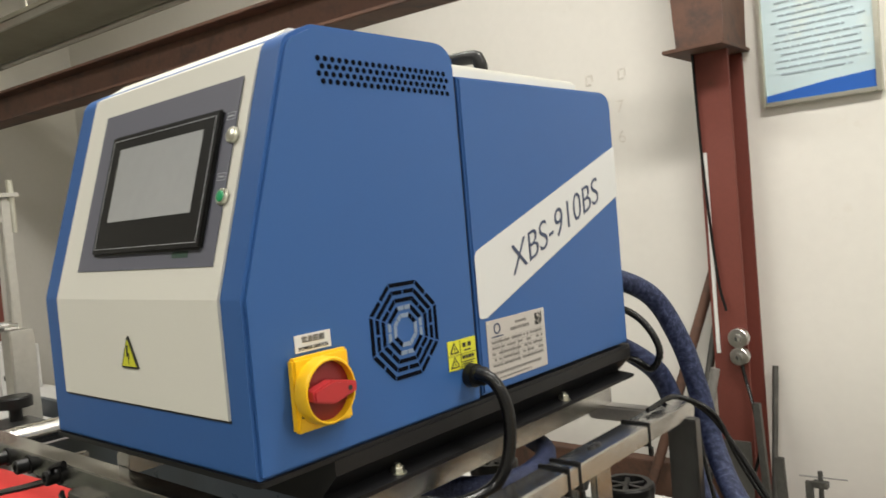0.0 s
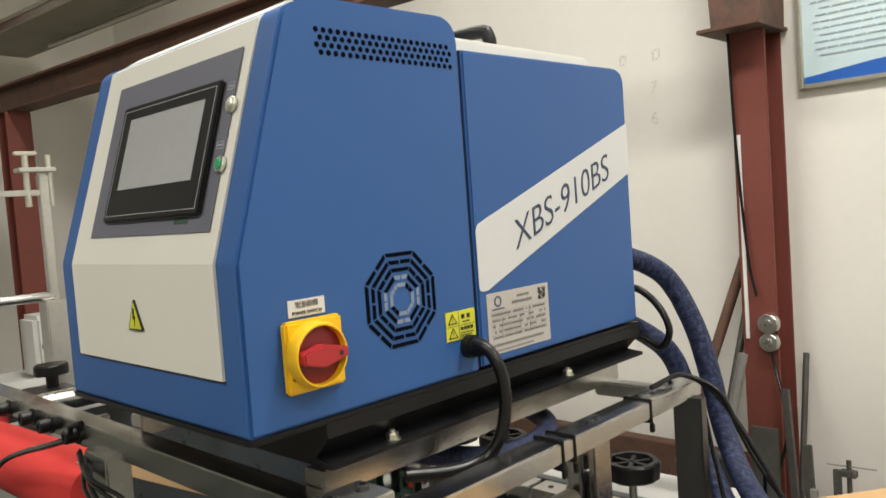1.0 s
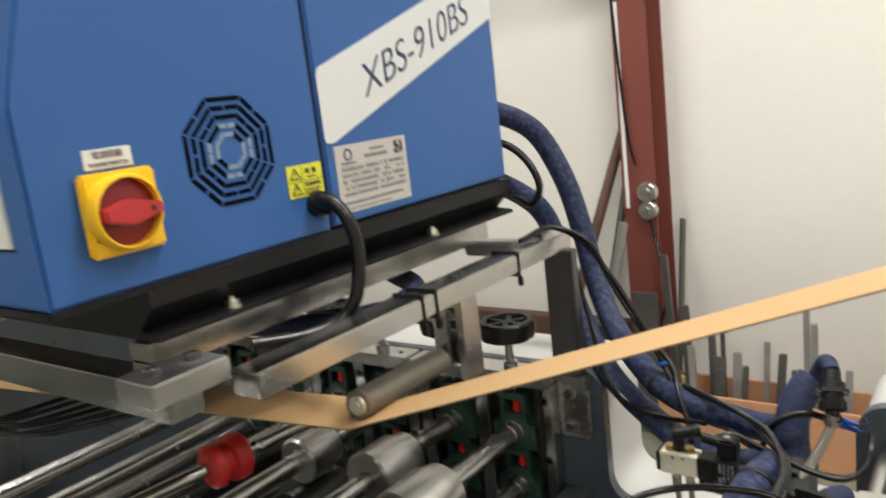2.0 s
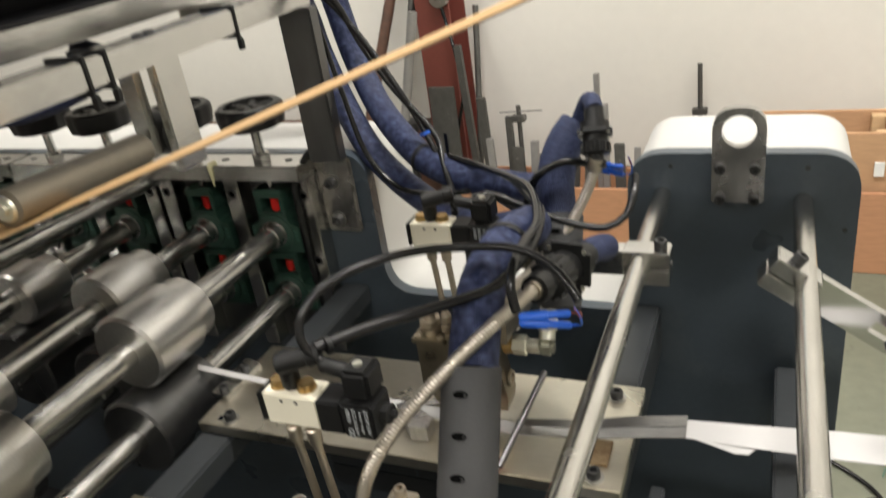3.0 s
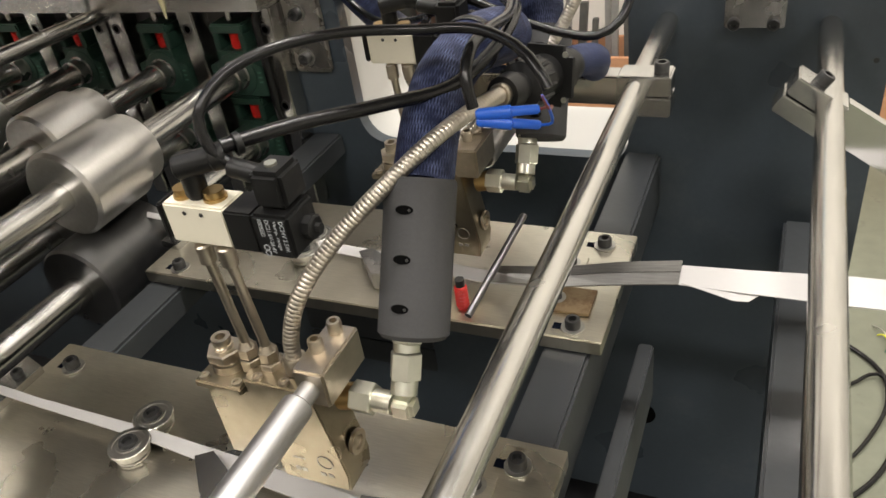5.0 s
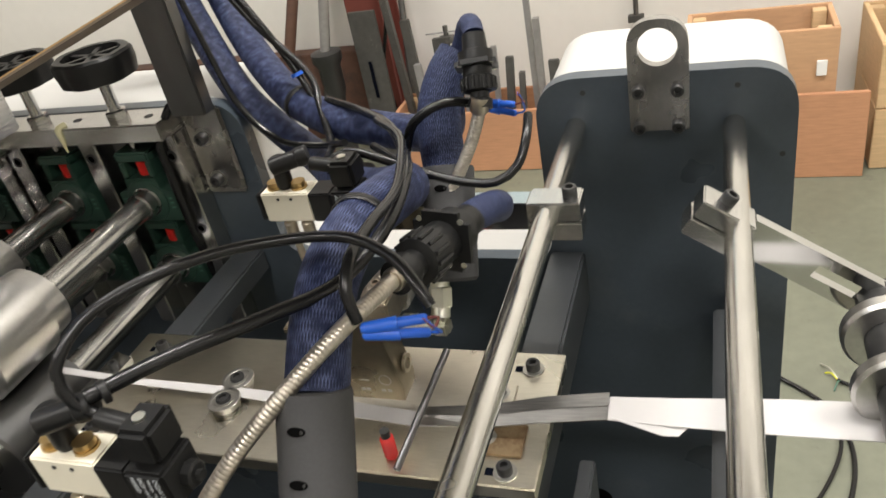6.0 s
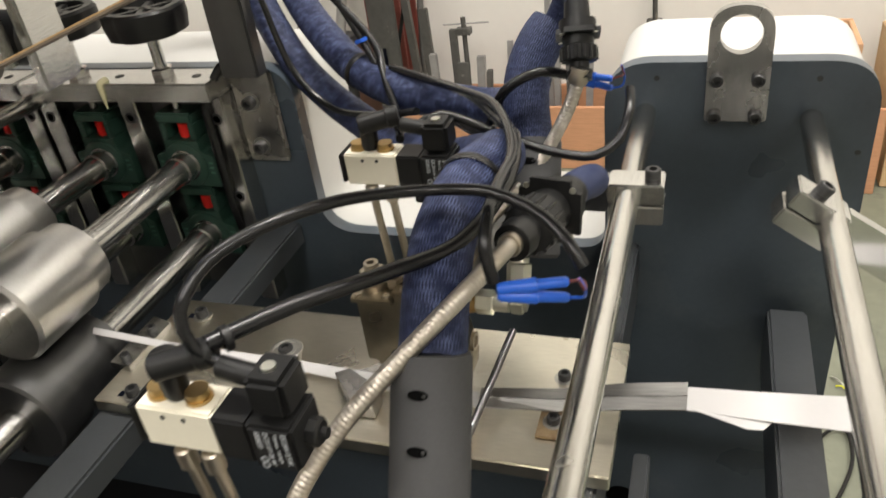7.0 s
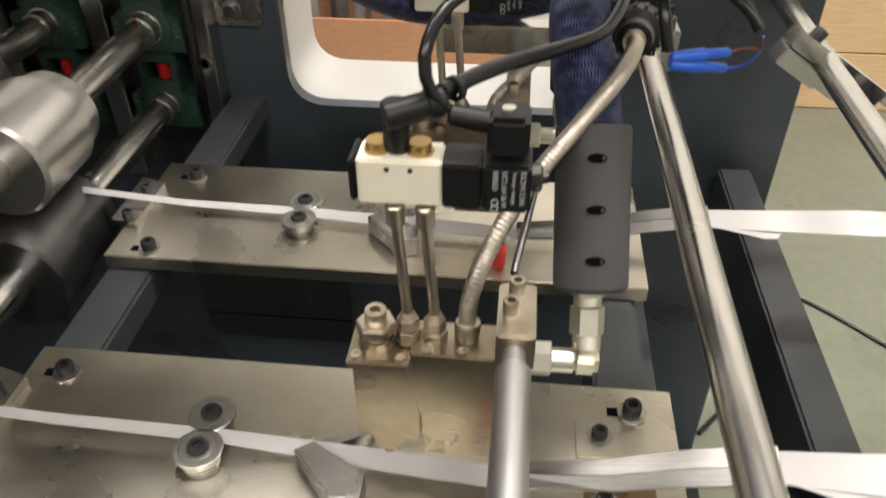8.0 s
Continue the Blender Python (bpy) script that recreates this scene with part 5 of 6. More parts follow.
# ---- hoses ----
def hose_thing(name, label, pts, r=0.0195, material=HOSE, category="hose", group="", **kw):
    sweep(bm := B(), pts, r, kw.get("seg", 24), kw.get("step", 0.008), kw.get("rib", 0.0), kw.get("pitch", 0.0))
    return solo(name, bm, material, label, category, group, base=pts[0])


HA = hose_thing("heated_hose", "thick blue braided heated hose hanging from the glue machine", [(-0.49, 1.372, 1.435), (-0.475, 1.44, 1.432), (-0.43, 1.495, 1.39), (-0.388, 1.51, 1.305), (-0.358, 1.505, 1.215), (-0.330, 1.49, 1.12), (-0.285, 1.45, 1.055), (-0.225, 1.39, 1.022), (-0.165, 1.34, 1.000), (-0.105, 1.31, 0.988), (-0.04, 1.29, 0.984), (0.008, 1.27, 0.988), (0.043, 1.235, 1.01), (0.058, 1.205, 1.045)], group="heated hoses")
HB = hose_thing("heated_hose", "thick blue braided heated hose bent down to the glue applicator", [(-0.50, 1.372, 1.330), (-0.470, 1.43, 1.305), (-0.425, 1.475, 1.255), (-0.402, 1.49, 1.19), (-0.378, 1.475, 1.12), (-0.335, 1.44, 1.055), (-0.282, 1.40, 0.995), (-0.235, 1.385, 0.952), (-0.165, 1.335, 0.936), (-0.095, 1.26, 0.945), (-0.022, 1.185, 0.973), (0.033, 1.13, 1.005), (0.059, 1.085, 1.03), (0.065, 1.04, 1.046), (0.063, 0.995, 1.054), (0.061, 0.95, 1.049), (0.064, 0.914, 1.034), (0.07, 0.876, 1.008)], group="heated hoses")
HV = hose_thing("hose_end", "upright blue braided hose end above its foam sleeve", [(0.07, 1.15, 0.987), (0.06, 1.178, 1.027), (0.059, 1.196, 1.051), (0.067, 1.212, 1.072), (0.075, 1.222, 1.082)], group="heated hoses")
sweep(bm := B(), [(0.067, 1.212, 1.072), (0.081, 1.216, 1.092), (0.091, 1.21, 1.112), (0.099, 1.196, 1.117), (0.103, 1.186, 1.112)], 0.009, 14, 0.005)
part("cable_branch", bm, HOSE, HV, "thin braided branch to the connector")


for ob, p, ax in ((HA, (-0.478, 1.425, 1.433), (0.2, 0.9, -0.05)), (HB, (-0.475, 1.42, 1.310), (0.4, 0.9, -0.35)), (HA, (-0.165, 1.34, 1.000), (0.75, -0.45, -0.2)), (HB, (0.063, 0.995, 1.054), (0.05, -1, 0.05))):
    lathe(bm := B(), p, ax, [(-0.004, 0.0205), (-0.003, 0.0212), (0.003, 0.0212), (0.004, 0.0205)], 26, closed=False)
    part("strap", bm, PLASTIC, ob, "black strap")


def foam_sleeve(dy):
    """Grey foam sleeve round the hose end, with three hanging holes."""
    dz = 0.011 if dy == 0 else 0.005
    a, b = Vector((0.075, 0.823 + dy, 0.9215 + dz)), Vector((0.0705, 0.876 + dy, 1.004 + dz))
    ax = (b - a).normalized()
    d = (b - a).length
    lathe(bm := B(), a, ax, [(0, 0.012), (0, 0.0200), (0.003, 0.0225), (d - 0.002, 0.0225), (d, 0.0217), (d, 0.0195)], 36)
    fs = solo("foam_sleeve", bm, FOAM, "dark grey foam sleeve around the hose end above the fitting", "sleeve", "foam sleeves", base=a)
    side = Vector((0.03, -1, 0.0))
    side = (side - ax * side.dot(ax)).normalized()
    for t in (0.2, 0.5, 0.8):
        c = a + ax * d * t
        lathe(bm := B(), c + side * 0.0216, side, [(0, 0.0056), (0.0012, 0.0056), (0.0012, 0.0052)], 18)
        for v in bm.verts:
            v.co -= ax * (v.co - c).dot(ax) * 0.5
        part("hole", bm, HOLE, fs, "black slotted hole")
        # tiny dot added for the glint at the end of the hole
        lathe(bm := B(), c + side * 0.0226 + Vector((0.0036, 0, 0)), side, [(0, 0.0012), (0.0006, 0.0008)], 8)
        part("rivet_or_glint", bm, BOLT, fs)
    return fs


foam_sleeve(0.0)
foam_sleeve(HEAD_DY)

# stainless conduits
for pts, nm in (([(0.003, 0.793, 0.917), (0.004, 0.796, 0.942), (0.013, 0.806, 0.9698), (0.033, 0.832, 0.9981), (0.063, 0.862, 1.026), (0.084, 0.892, 1.041), (0.0955, 0.930, 1.0415), (0.0985, 0.961, 1.0350)], 0), ([(0.003, 1.072, 0.9092), (0.005, 1.074, 0.9292), (0.025, 1.085, 0.9489), (0.053, 1.11, 0.9731), (0.078, 1.13, 0.9996), (0.097, 1.143, 1.032), (0.107, 1.15, 1.057), (0.11, 1.152, 1.07)], 1)):
    cd = hose_thing("flexible_conduit", "flexible stainless steel conduit curving up from the glue applicator", pts, 0.0050, CONDUIT, "conduit", "conduits", seg=16, step=0.002, rib=0.0004, pitch=0.0029)
    for a_, b_ in ((pts[0], pts[1]), (pts[-1], pts[-2])):
        lathe(bm := B(), a_, Vector(b_) - Vector(a_), [(-0.002, 0.0072), (0.008, 0.0080), (0.010, 0.0072), (0.010, 0.005)], 18)
        part("ferrule", bm, NICKEL, cd, "plain end ferrule")


def connector(a, b, label, k_=1.0):
    a, b = Vector(a), Vector(b)
    ax = (b - a).normalized()
    d = (b - a).length
    prof = [(0, 0.008), (0, 0.0125), (d * 0.12, 0.0135), (d * 0.14, 0.0105), (d * 0.22, 0.0105), (d * 0.24, 0.0175), (d * 0.42, 0.0185), (d * 0.44, 0.0165), (d * 0.62, 0.0165), (d * 0.64, 0.0195), (d * 0.76, 0.0195), (d * 0.78, 0.014), (d, 0.013), (d, 0.006)]
    prof = [(s_, r_ * k_) for s_, r_ in prof]
    lathe(bm := B(), a, ax, prof, 28)
    cn = solo("cable_connector", bm, PLASTIC, label, "connector", "cable connectors", base=a)
    q = ax.to_track_quat("Z", "Y").to_matrix()
    t = bmesh.new()
    bmesh.ops.create_cube(t, size=1, matrix=Matrix.Diagonal((0.046 * k_, 0.046 * k_, 0.004, 1)))
    bmesh.ops.bevel(t, geom=[e for e in t.edges if abs(e.verts[0].co.z - e.verts[1].co.z) > 0.001], offset=0.008 * k_, segments=3, affect="EDGES")
    t.transform(Matrix.Translation(a + ax * d * 0.59) @ q.to_4x4())
    add(bm := B(), t)
    fl = part("flange", bm, PLASTIC, cn)
    for sx in (-1, 1):
        for sy in (-1, 1):
            c = a + ax * d * 0.59 + q @ Vector((sx * 0.017, sy * 0.017, 0)) * k_
            lathe(bm := B(), c - ax * 0.0024, -ax, [(0, 0.0022), (0.0004, 0.0022)], 10)
            part("screw", bm, ZINC, fl)
    for k in range(14):
        an = 2 * math.pi * k / 14
        o = q @ Vector((0.0182 * math.cos(an), 0.0182 * math.sin(an), 0)) * k_
        cyl(bm := B(), a + ax * d * 0.25 + o, a + ax * d * 0.41 + o, 0.0016, seg=6)
        part("grip_rib", bm, PLASTIC, cn)
    return cn


connector((0.098, 0.957, 1.0355), (0.1175, 1.060, 1.016), "black round cable connector with square flange between hoses", 0.95)
connector((0.11, 1.152, 1.062), (0.103, 1.185, 1.113), "black round cable connector with square flange at the hose top", 0.74)
hose_thing("braided_tail", "short dark blue braided cable tail behind the connector", [(0.1165, 1.056, 1.017), (0.1225, 1.078, 1.012), (0.126, 1.100, 1.003), (0.120, 1.122, 0.988)], 0.0125, HOSE, "cable")

# black cables
CAB = "cables"
AT = hose_thing("air_tube", "thick black air tube pushed into the valve elbow", [(-0.013, 0.807, 1.067), (0.013, 0.845, 1.064), (0.047, 0.887, 1.058), (0.076, 0.928, 1.054), (0.091, 0.98, 1.063), (0.083, 1.04, 1.065), (0.053, 1.11, 1.048), (0.003, 1.2, 1.031), (-0.06, 1.280, 1.012), (-0.120, 1.322, 1.010)], 0.0044, RUBBER, "tube", CAB, seg=14)
lathe(bm := B(), (-0.008, 0.812, 1.066), (0.026, 0.038, -0.002), [(0, 0.0048), (0.0005, 0.0066), (0.004, 0.0066), (0.0045, 0.0048)], 20, closed=False)
part("collar", bm, PLASTIC, AT, "black release collar")
hose_thing("valve_cable", "black valve cable looping round to blue terminals", [(-0.007, 0.805, 1.058), (-0.017, 0.803, 1.068), (-0.0205, 0.806, 1.086), (-0.013, 0.826, 1.101), (0.007, 0.852, 1.107), (0.033, 0.884, 1.104), (0.067, 0.911, 1.096), (0.103, 0.91, 1.097), (0.131, 0.898, 1.092), (0.146, 0.886, 1.084), (0.153, 0.881, 1.075)], 0.0033, RUBBER, "cable", CAB, seg=12)
hose_thing("sensor_cable", "black cable rising from blue terminals to the hose", [(0.107, 0.884, 1.06), (0.103, 0.888, 1.077), (0.101, 0.905, 1.087), (0.097, 0.945, 1.084), (0.091, 1, 1.074), (0.073, 1.06, 1.067), (0.043, 1.13, 1.053), (-0.007, 1.2, 1.036)], 0.0036, RUBBER, "cable", CAB, seg=12)
hose_thing("valve_cable", "black valve cable looping before the side frame", [(-0.007, 1.084, 1.05), (0.011, 1.098, 1.056), (0.045, 1.1, 1.044), (0.073, 1.1, 1.033), (0.101, 1.1, 1.025), (0.127, 1.103, 1.022), (0.144, 1.112, 1.031), (0.15, 1.128, 1.048), (0.148, 1.15, 1.056)], 0.0037, RUBBER, "cable", CAB, seg=12)
hose_thing("sensor_cable", "black cable arching over the upright hose end", [(0.101, 1.18, 1.055), (0.075, 1.165, 1.064), (0.048, 1.155, 1.052), (0.033, 1.16, 1.022), (0.018, 1.18, 1.001), (-0.027, 1.22, 1)], 0.0042, RUBBER, "cable", CAB, seg=12)
for off_ in (0.0, 1.0):
    hose_thing("machine_cable", "black cable hanging from the rack to the hoses", [(-0.335, 1.25 + 0.02 * off_, 1.243), (-0.318, 1.32, 1.250), (-0.278 + 0.01 * off_, 1.345, 1.222), (-0.235, 1.35, 1.165 - 0.012 * off_), (-0.190 - 0.006 * off_, 1.345, 1.095), (-0.157 + 0.012 * off_, 1.340, 1.035), (-0.125, 1.31, 0.995 + 0.01 * off_), (-0.095, 1.26, 0.985), (-0.07, 1.20, 0.985 + 0.012 * off_)], 0.0042, RUBBER, "cable", CAB, seg=12)
hose_thing("machine_cable", "thin black cable falling along the blue hoses", [(-0.335, 1.31, 1.238), (-0.31, 1.36, 1.20), (-0.29, 1.365, 1.10), (-0.265, 1.36, 1.00), (-0.215, 1.345, 0.955), (-0.14, 1.30, 0.965), (-0.057, 1.22, 1.005)], 0.0038, RUBBER, "cable", CAB, seg=10)
hose_thing("machine_cable", "black cable led down along the dark post", [(-0.330, 1.358, 1.20), (-0.328, 1.3585, 1.12), (-0.332, 1.358, 1.02), (-0.352, 1.345, 1.004), (-0.378, 1.336, 0.965), (-0.381, 1.333, 0.93), (-0.383, 1.335, 0.82), (-0.383, 1.345, 0.72)], 0.0055, RUBBER, "cable", CAB, seg=12)
hose_thing("power_cable", "thick black power cable bent from the gland onto the rail", [(-0.408, 0.922, 1.366), (-0.388, 0.925, 1.360), (-0.372, 0.928, 1.335), (-0.366, 0.928, 1.300), (-0.368, 0.922, 1.262), (-0.374, 0.915, 1.240), (-0.384, 0.90, 1.222), (-0.40, 0.86, 1.215), (-0.43, 0.80, 1.22)], 0.0085, RUBBER, "cable", CAB, seg=16)
hose_thing("hose_loop", "black cable loop behind the glue machine", [(-0.47, 1.373, 1.39), (-0.445, 1.42, 1.375), (-0.412, 1.43, 1.343), (-0.393, 1.43, 1.300), (-0.412, 1.43, 1.268), (-0.45, 1.43, 1.285), (-0.49, 1.373, 1.30)], 0.0065, RUBBER, "cable", CAB, seg=12)
hose_thing("lower_hose", "blue hose passing under the rack rails", [(-0.62, 0.90, 1.20), (-0.50, 0.95, 1.19), (-0.45, 1.00, 1.185), (-0.43, 1.06, 1.19), (-0.46, 1.14, 1.195), (-0.56, 1.2, 1.20)], 0.016, HOSE, "hose")
hose_thing("floor_cable", "black cable lying in a bow on the floor", [(0.36, 2.05, 0.006), (0.42, 2.00, 0.006), (0.478, 1.955, 0.006), (0.522, 1.902, 0.006), (0.550, 1.807, 0.006), (0.540, 1.70, 0.006), (0.50, 1.60, 0.006), (0.42, 1.50, 0.006)], 0.005, RUBBER, "cable", "floor cables", seg=10, step=0.02)
hose_thing("floor_cable", "thinner black cable curled over the other cable on the floor", [(0.42, 1.83, 0.006), (0.465, 1.845, 0.006), (0.502, 1.878, 0.012), (0.528, 1.872, 0.014), (0.530, 1.80, 0.012), (0.508, 1.73, 0.008), (0.472, 1.657, 0.006), (0.43, 1.60, 0.006)], 0.004, RUBBER, "cable", "floor cables", seg=10, step=0.015)
hose_thing("floor_cable", "thin black cable with bare ends lying on the floor", [(1.05, 1.60, 0.005), (0.875, 1.793, 0.005), (0.741, 1.927, 0.005), (0.66, 1.957, 0.005), (0.593, 1.972, 0.005), (0.545, 1.998, 0.006)], 0.004, RUBBER, "cable", "floor cables", seg=10, step=0.02)
for a_, b_, m_ in (((0.545, 1.998), (0.522, 2.02), LABEL_YELLOW), ((0.55, 1.995), (0.535, 1.965), GREENPALE), ((0.547, 1.999), (0.515, 2.05), GALV)):
    hose_thing("wire_end", "short bared wire end of the floor cable", [(*a_, 0.006), ((a_[0] + b_[0]) / 2, (a_[1] + b_[1]) / 2 + 0.004, 0.012), (*b_, 0.004)], 0.0018, m_, "wire", "wire ends", seg=8)


# blue terminals with their coloured wires
def terminals(a, b, drop):
    a, b = Vector(a), Vector(b)
    for k, sgn in enumerate((1, -1)):
        q = Vector((0, 0, sgn * drop))
        p0, p1 = a + q * 0.4, b + q
        ax = (p1 - p0).normalized()
        d = (p1 - p0).length
        lathe(bm := B(), p0, ax, [(0, 0.0022), (0.002, 0.0034), (d * 0.55, 0.0040), (d * 0.56, 0.0030), (d * 0.96, 0.0028), (d, 0.0018)], 14)
        tm_ = solo("wire_terminal", bm, TIE_BLUE, "bright blue insulated wire terminal on the cable end", "terminal", "wire terminals", base=p0)
        sweep(bm := B(), [p1, p1 + Vector((0.008, -0.004, 0.004)), b + Vector((0.011, -0.018, 0.014)), b + Vector((0.009, -0.023, 0.024))], 0.0009, 6, 0.003)
        part("lead", bm, TIE_BLUE if k else OXIDE, tm_)


terminals((0.109, 0.882, 1.055), (0.1435, 0.894, 1.0515), 0.005)
terminals((0.101, 1.18, 1.054), (0.132, 1.176, 1.05), 0.004)
for p, ax, r in (((-0.157, 1.340, 1.036), (0.3, -0.1, -0.9), 0.0085), ((-0.137, 1.326, 1.005), (0.4, -0.3, -0.8), 0.0085)):
    lathe(bm := B(), p, ax, [(-0.002, r), (0.002, r), (0.002, r - 0.0015), (-0.002, r - 0.0015)], 18, closed=False)
    solo("cable_tie", bm, TIE_BLUE, "blue cable tie round two black cables", "cable tie", "cable ties", base=p)
for y in (0.965, 0.992, 1.195):
    bm = B()
    box(bm, (-0.3525, y - 0.003, 1.2035), (-0.3055, y + 0.003, 1.2405), 0.0012)
    box(bm, (-0.309, y - 0.004, 1.190), (-0.303, y + 0.004, 1.204), 0.0012)
    solo("cable_tie", bm, PLASTIC, "black cable tie strapped round the steel rail", "cable tie", "cable ties", base=(-0.33, y, 1.22))

# ---- small parts near the shafts ----
rr = thing("red_guide_roller", (-0.79, 0.96, 0.93), "red grooved plastic guide roller on a thin steel shaft", "roller")
cyl(bm := B(), (-0.745, 0.60, 0.963), (-0.645, 1.34, 0.963), 0.011, seg=18)
part("shaft", bm, CHROME, rr)
lathe(bm := B(), (-0.706, 0.892, 0.963), (0.10, 0.74, 0), [(0, 0.012), (0, 0.026), (0.006, 0.034), (0.018, 0.036), (0.022, 0.030), (0.034, 0.029), (0.038, 0.037), (0.060, 0.037), (0.066, 0.03), (0.07, 0.012)], 30)
part("roller", bm, RED, rr)

# ---- red covered roller and white unit at the infeed ----
cr = thing("covered_roller", (-1.6, 0.72, 1.05), "red cloth covered roller under the cross rail", "roller")
lathe(bm := B(), (-2.30, 0.74, 1.00), (1, 0, 0.045), [(0, 0.04), (0.02, 0.062), (0.2, 0.070), (0.8, 0.072), (1.0, 0.068), (1.05, 0.055), (1.065, 0.02)], 32)
part("cover", bm, RED_CLOTH, cr)
cyl(bm := B(), (-1.25, 0.74, 1.047), (-1.18, 0.74, 1.050), 0.012)
part("axle", bm, STEEL, cr)
box(bm := B(), (-1.21, 0.728, 1.06), (-1.195, 0.752, 1.206), 0.002)
part("hanger", bm, STEEL, cr)
sweep(bm := B(), [(-1.005, 0.630, 1.246), (-1.035, 0.622, 1.237), (-1.038, 0.620, 1.220), (-1.135, 0.622, 1.192), (-1.297, 0.628, 1.150), (-1.428, 0.632, 1.110), (-1.537, 0.640, 1.062), (-1.638, 0.650, 1.002)], 0.0055, 10, 0.012)
solo("machine_cable", bm, RUBBER, "black cable hanging over the red covered roller", "cable", CAB, base=(-1.3, 0.62, 1.1))
cyl(bm := B(), (-2.0, 0.78, 1.085), (-2.0, 1.40, 1.085), 0.03, bevel=0.002)
ir = solo("infeed_bar", bm, CHROME, "polished thick steel bar across the infeed", "steel bar", base=(-2.0, 1.1, 1.085))
box(bm := B(), (-2.04, 1.4005, 0.002), (-1.96, 1.43, 1.125), 0.003)
part("bar_rest", bm, STEEL, ir)

# loose thin cables tied under the front of the rack
rngc = random.Random(11)
for k in range(6):
    j = [rngc.uniform(-0.012, 0.012) for _ in range(6)]
    hose_thing("rack_cable", "thin black cable tied below the cross rail", [(-1.02 + k * 0.01, 0.63 + j[0], 1.20), (-0.92, 0.60 + j[1], 1.185 - 0.004 * k), (-0.82, 0.598 + j[2], 1.172 - 0.006 * k), (-0.72, 0.60 + j[3], 1.165 + j[4]), (-0.60 - 0.02 * k, 0.62 + j[5], 1.16), (-0.56 - 0.03 * k, 0.72, 1.15)], 0.0032, RUBBER, "cable", "rack cables", seg=8, step=0.02)
box(bm := B(), (-0.98, 0.62, 1.06), (-0.90, 0.66, 1.212), 0.003)
hp = solo("rack_leg_plate", bm, STEEL, "bright steel plate hanging below the cross rail", "steel plate", base=(-0.94, 0.64, 1.1))
cyl(bm := B(), (-0.94, 0.62, 1.12), (-0.94, 0.600, 1.12), 0.012, bevel=0.001)
part("screw", bm, ZINC, hp)
# dried glue run on the bearing stand
sweep(bm := B(), [(-0.512, 1.330, 0.9945), (-0.513, 1.3175, 0.9935), (-0.5125, 1.3165, 0.982), (-0.513, 1.3170, 0.962)], lambda t: 0.0048 * (1 - 0.75 * t), 10, 0.003)
solo("glue_run", bm, mat("dried_glue", (0.62, 0.58, 0.36), 0.35, grain=0.05, scale=200), "pale yellow run of dried glue on the bearing stand", "glue", base=(-0.512, 1.32, 0.98))

# ---- hall steelwork beyond the glue machine ----
def turned_box(name, parent, c, size, deg, material, label="", bevel=0.003):
    s = Vector(size) / 2
    box(bm := B(), Vector(c) - s, Vector(c) + s, bevel, Matrix.Rotation(radians(deg), 3, "Z"))
    return part(name, bm, material, parent, label)


BEAM_TURN = -5.5 + 11
gb = thing("girder", (-3.2, 2.12, 2.35), "rusty brown rolled steel girder under the roof", "girder")
turned_box("lower_flange", gb, (-3.2, 2.12, 2.359), (5.2, 0.15, 0.016), BEAM_TURN, RUST)
turned_box("web", gb, (-3.2, 2.12, 2.435), (5.2, 0.012, 0.136), BEAM_TURN, RUST)
turned_box("upper_flange", gb, (-3.2, 2.12, 2.512), (5.2, 0.15, 0.016), BEAM_TURN, RUST)
for x, y in ((-5.21, 1.93), (-6.7, 1.79)):
    lc = thing("hall_column", (x, y, 0), "red oxide painted steel column carrying the girder", "column", "hall columns")
    for dx in (-0.075, 0.075):
        turned_box("flange", lc, (x + dx, y, 1.175), (0.012, 0.16, 2.35), BEAM_TURN, OXIDE)
    turned_box("web", lc, (x, y, 1.175), (0.138, 0.012, 2.35), BEAM_TURN, OXIDE)
lc = thing("roof_prop", (-5.75, 1.88, 2.52), "short red steel prop between girder and roof", "prop")
turned_box("flange", lc, (-5.75, 1.88, 2.78), (0.18, 0.16, 0.519), BEAM_TURN, OXIDE)
turned_box("purlin", lc, (-5.95, 1.80, 3.16), (0.9, 0.10, 0.24), BEAM_TURN, OXIDE)
rs = thing("roof_sheet", (-4.0, 2.5, 3.0), "grey weathered roof sheet with a pale tube", "roof sheet")
turned_box("sheet", rs, (-4.75, 2.45, 3.05), (3.9, 0.62, 0.03), BEAM_TURN, CEIL)
turned_box("edge_angle", rs, (-4.73, 2.16, 3.02), (3.9, 0.02, 0.06), BEAM_TURN, GALV)
a_ = Matrix.Rotation(radians(BEAM_TURN), 3, "Z")
cyl(bm := B(), Vector((-4.0, 2.68, 2.99)) + a_ @ Vector((-2.0, 0, 0)), Vector((-4.0, 2.68, 2.99)) + a_ @ Vector((1.0, 0, 0)), 0.018, seg=12)
part("tube", bm, GALV, rs)
for x in (-5.5, -3.4):
    cyl(bm := B(), (x, 2.5, 3.06), (x, 2.5, 4.61), 0.012, seg=8)
    part("hanger", bm, GALV, rs)
ROOFLIGHT = mat("translucent_rooflight", (1.0, 0.93, 0.72), 0.6, emit=1.6)
rl = thing("rooflight", (-5.0, 2.15, 3.4), "bright translucent corrugated rooflight strip", "rooflight")
for k in range(14):
    x = -6.0 + k * 0.16
    box(bm := B(), (x, 1.95 + (x + 6) * 0.096, 3.38), (x + 0.11, 2.30 + (x + 6) * 0.096, 3.40 + 0.02 * (k % 2)), 0.005)
    part("rib", bm, ROOFLIGHT, rl, smooth=False)
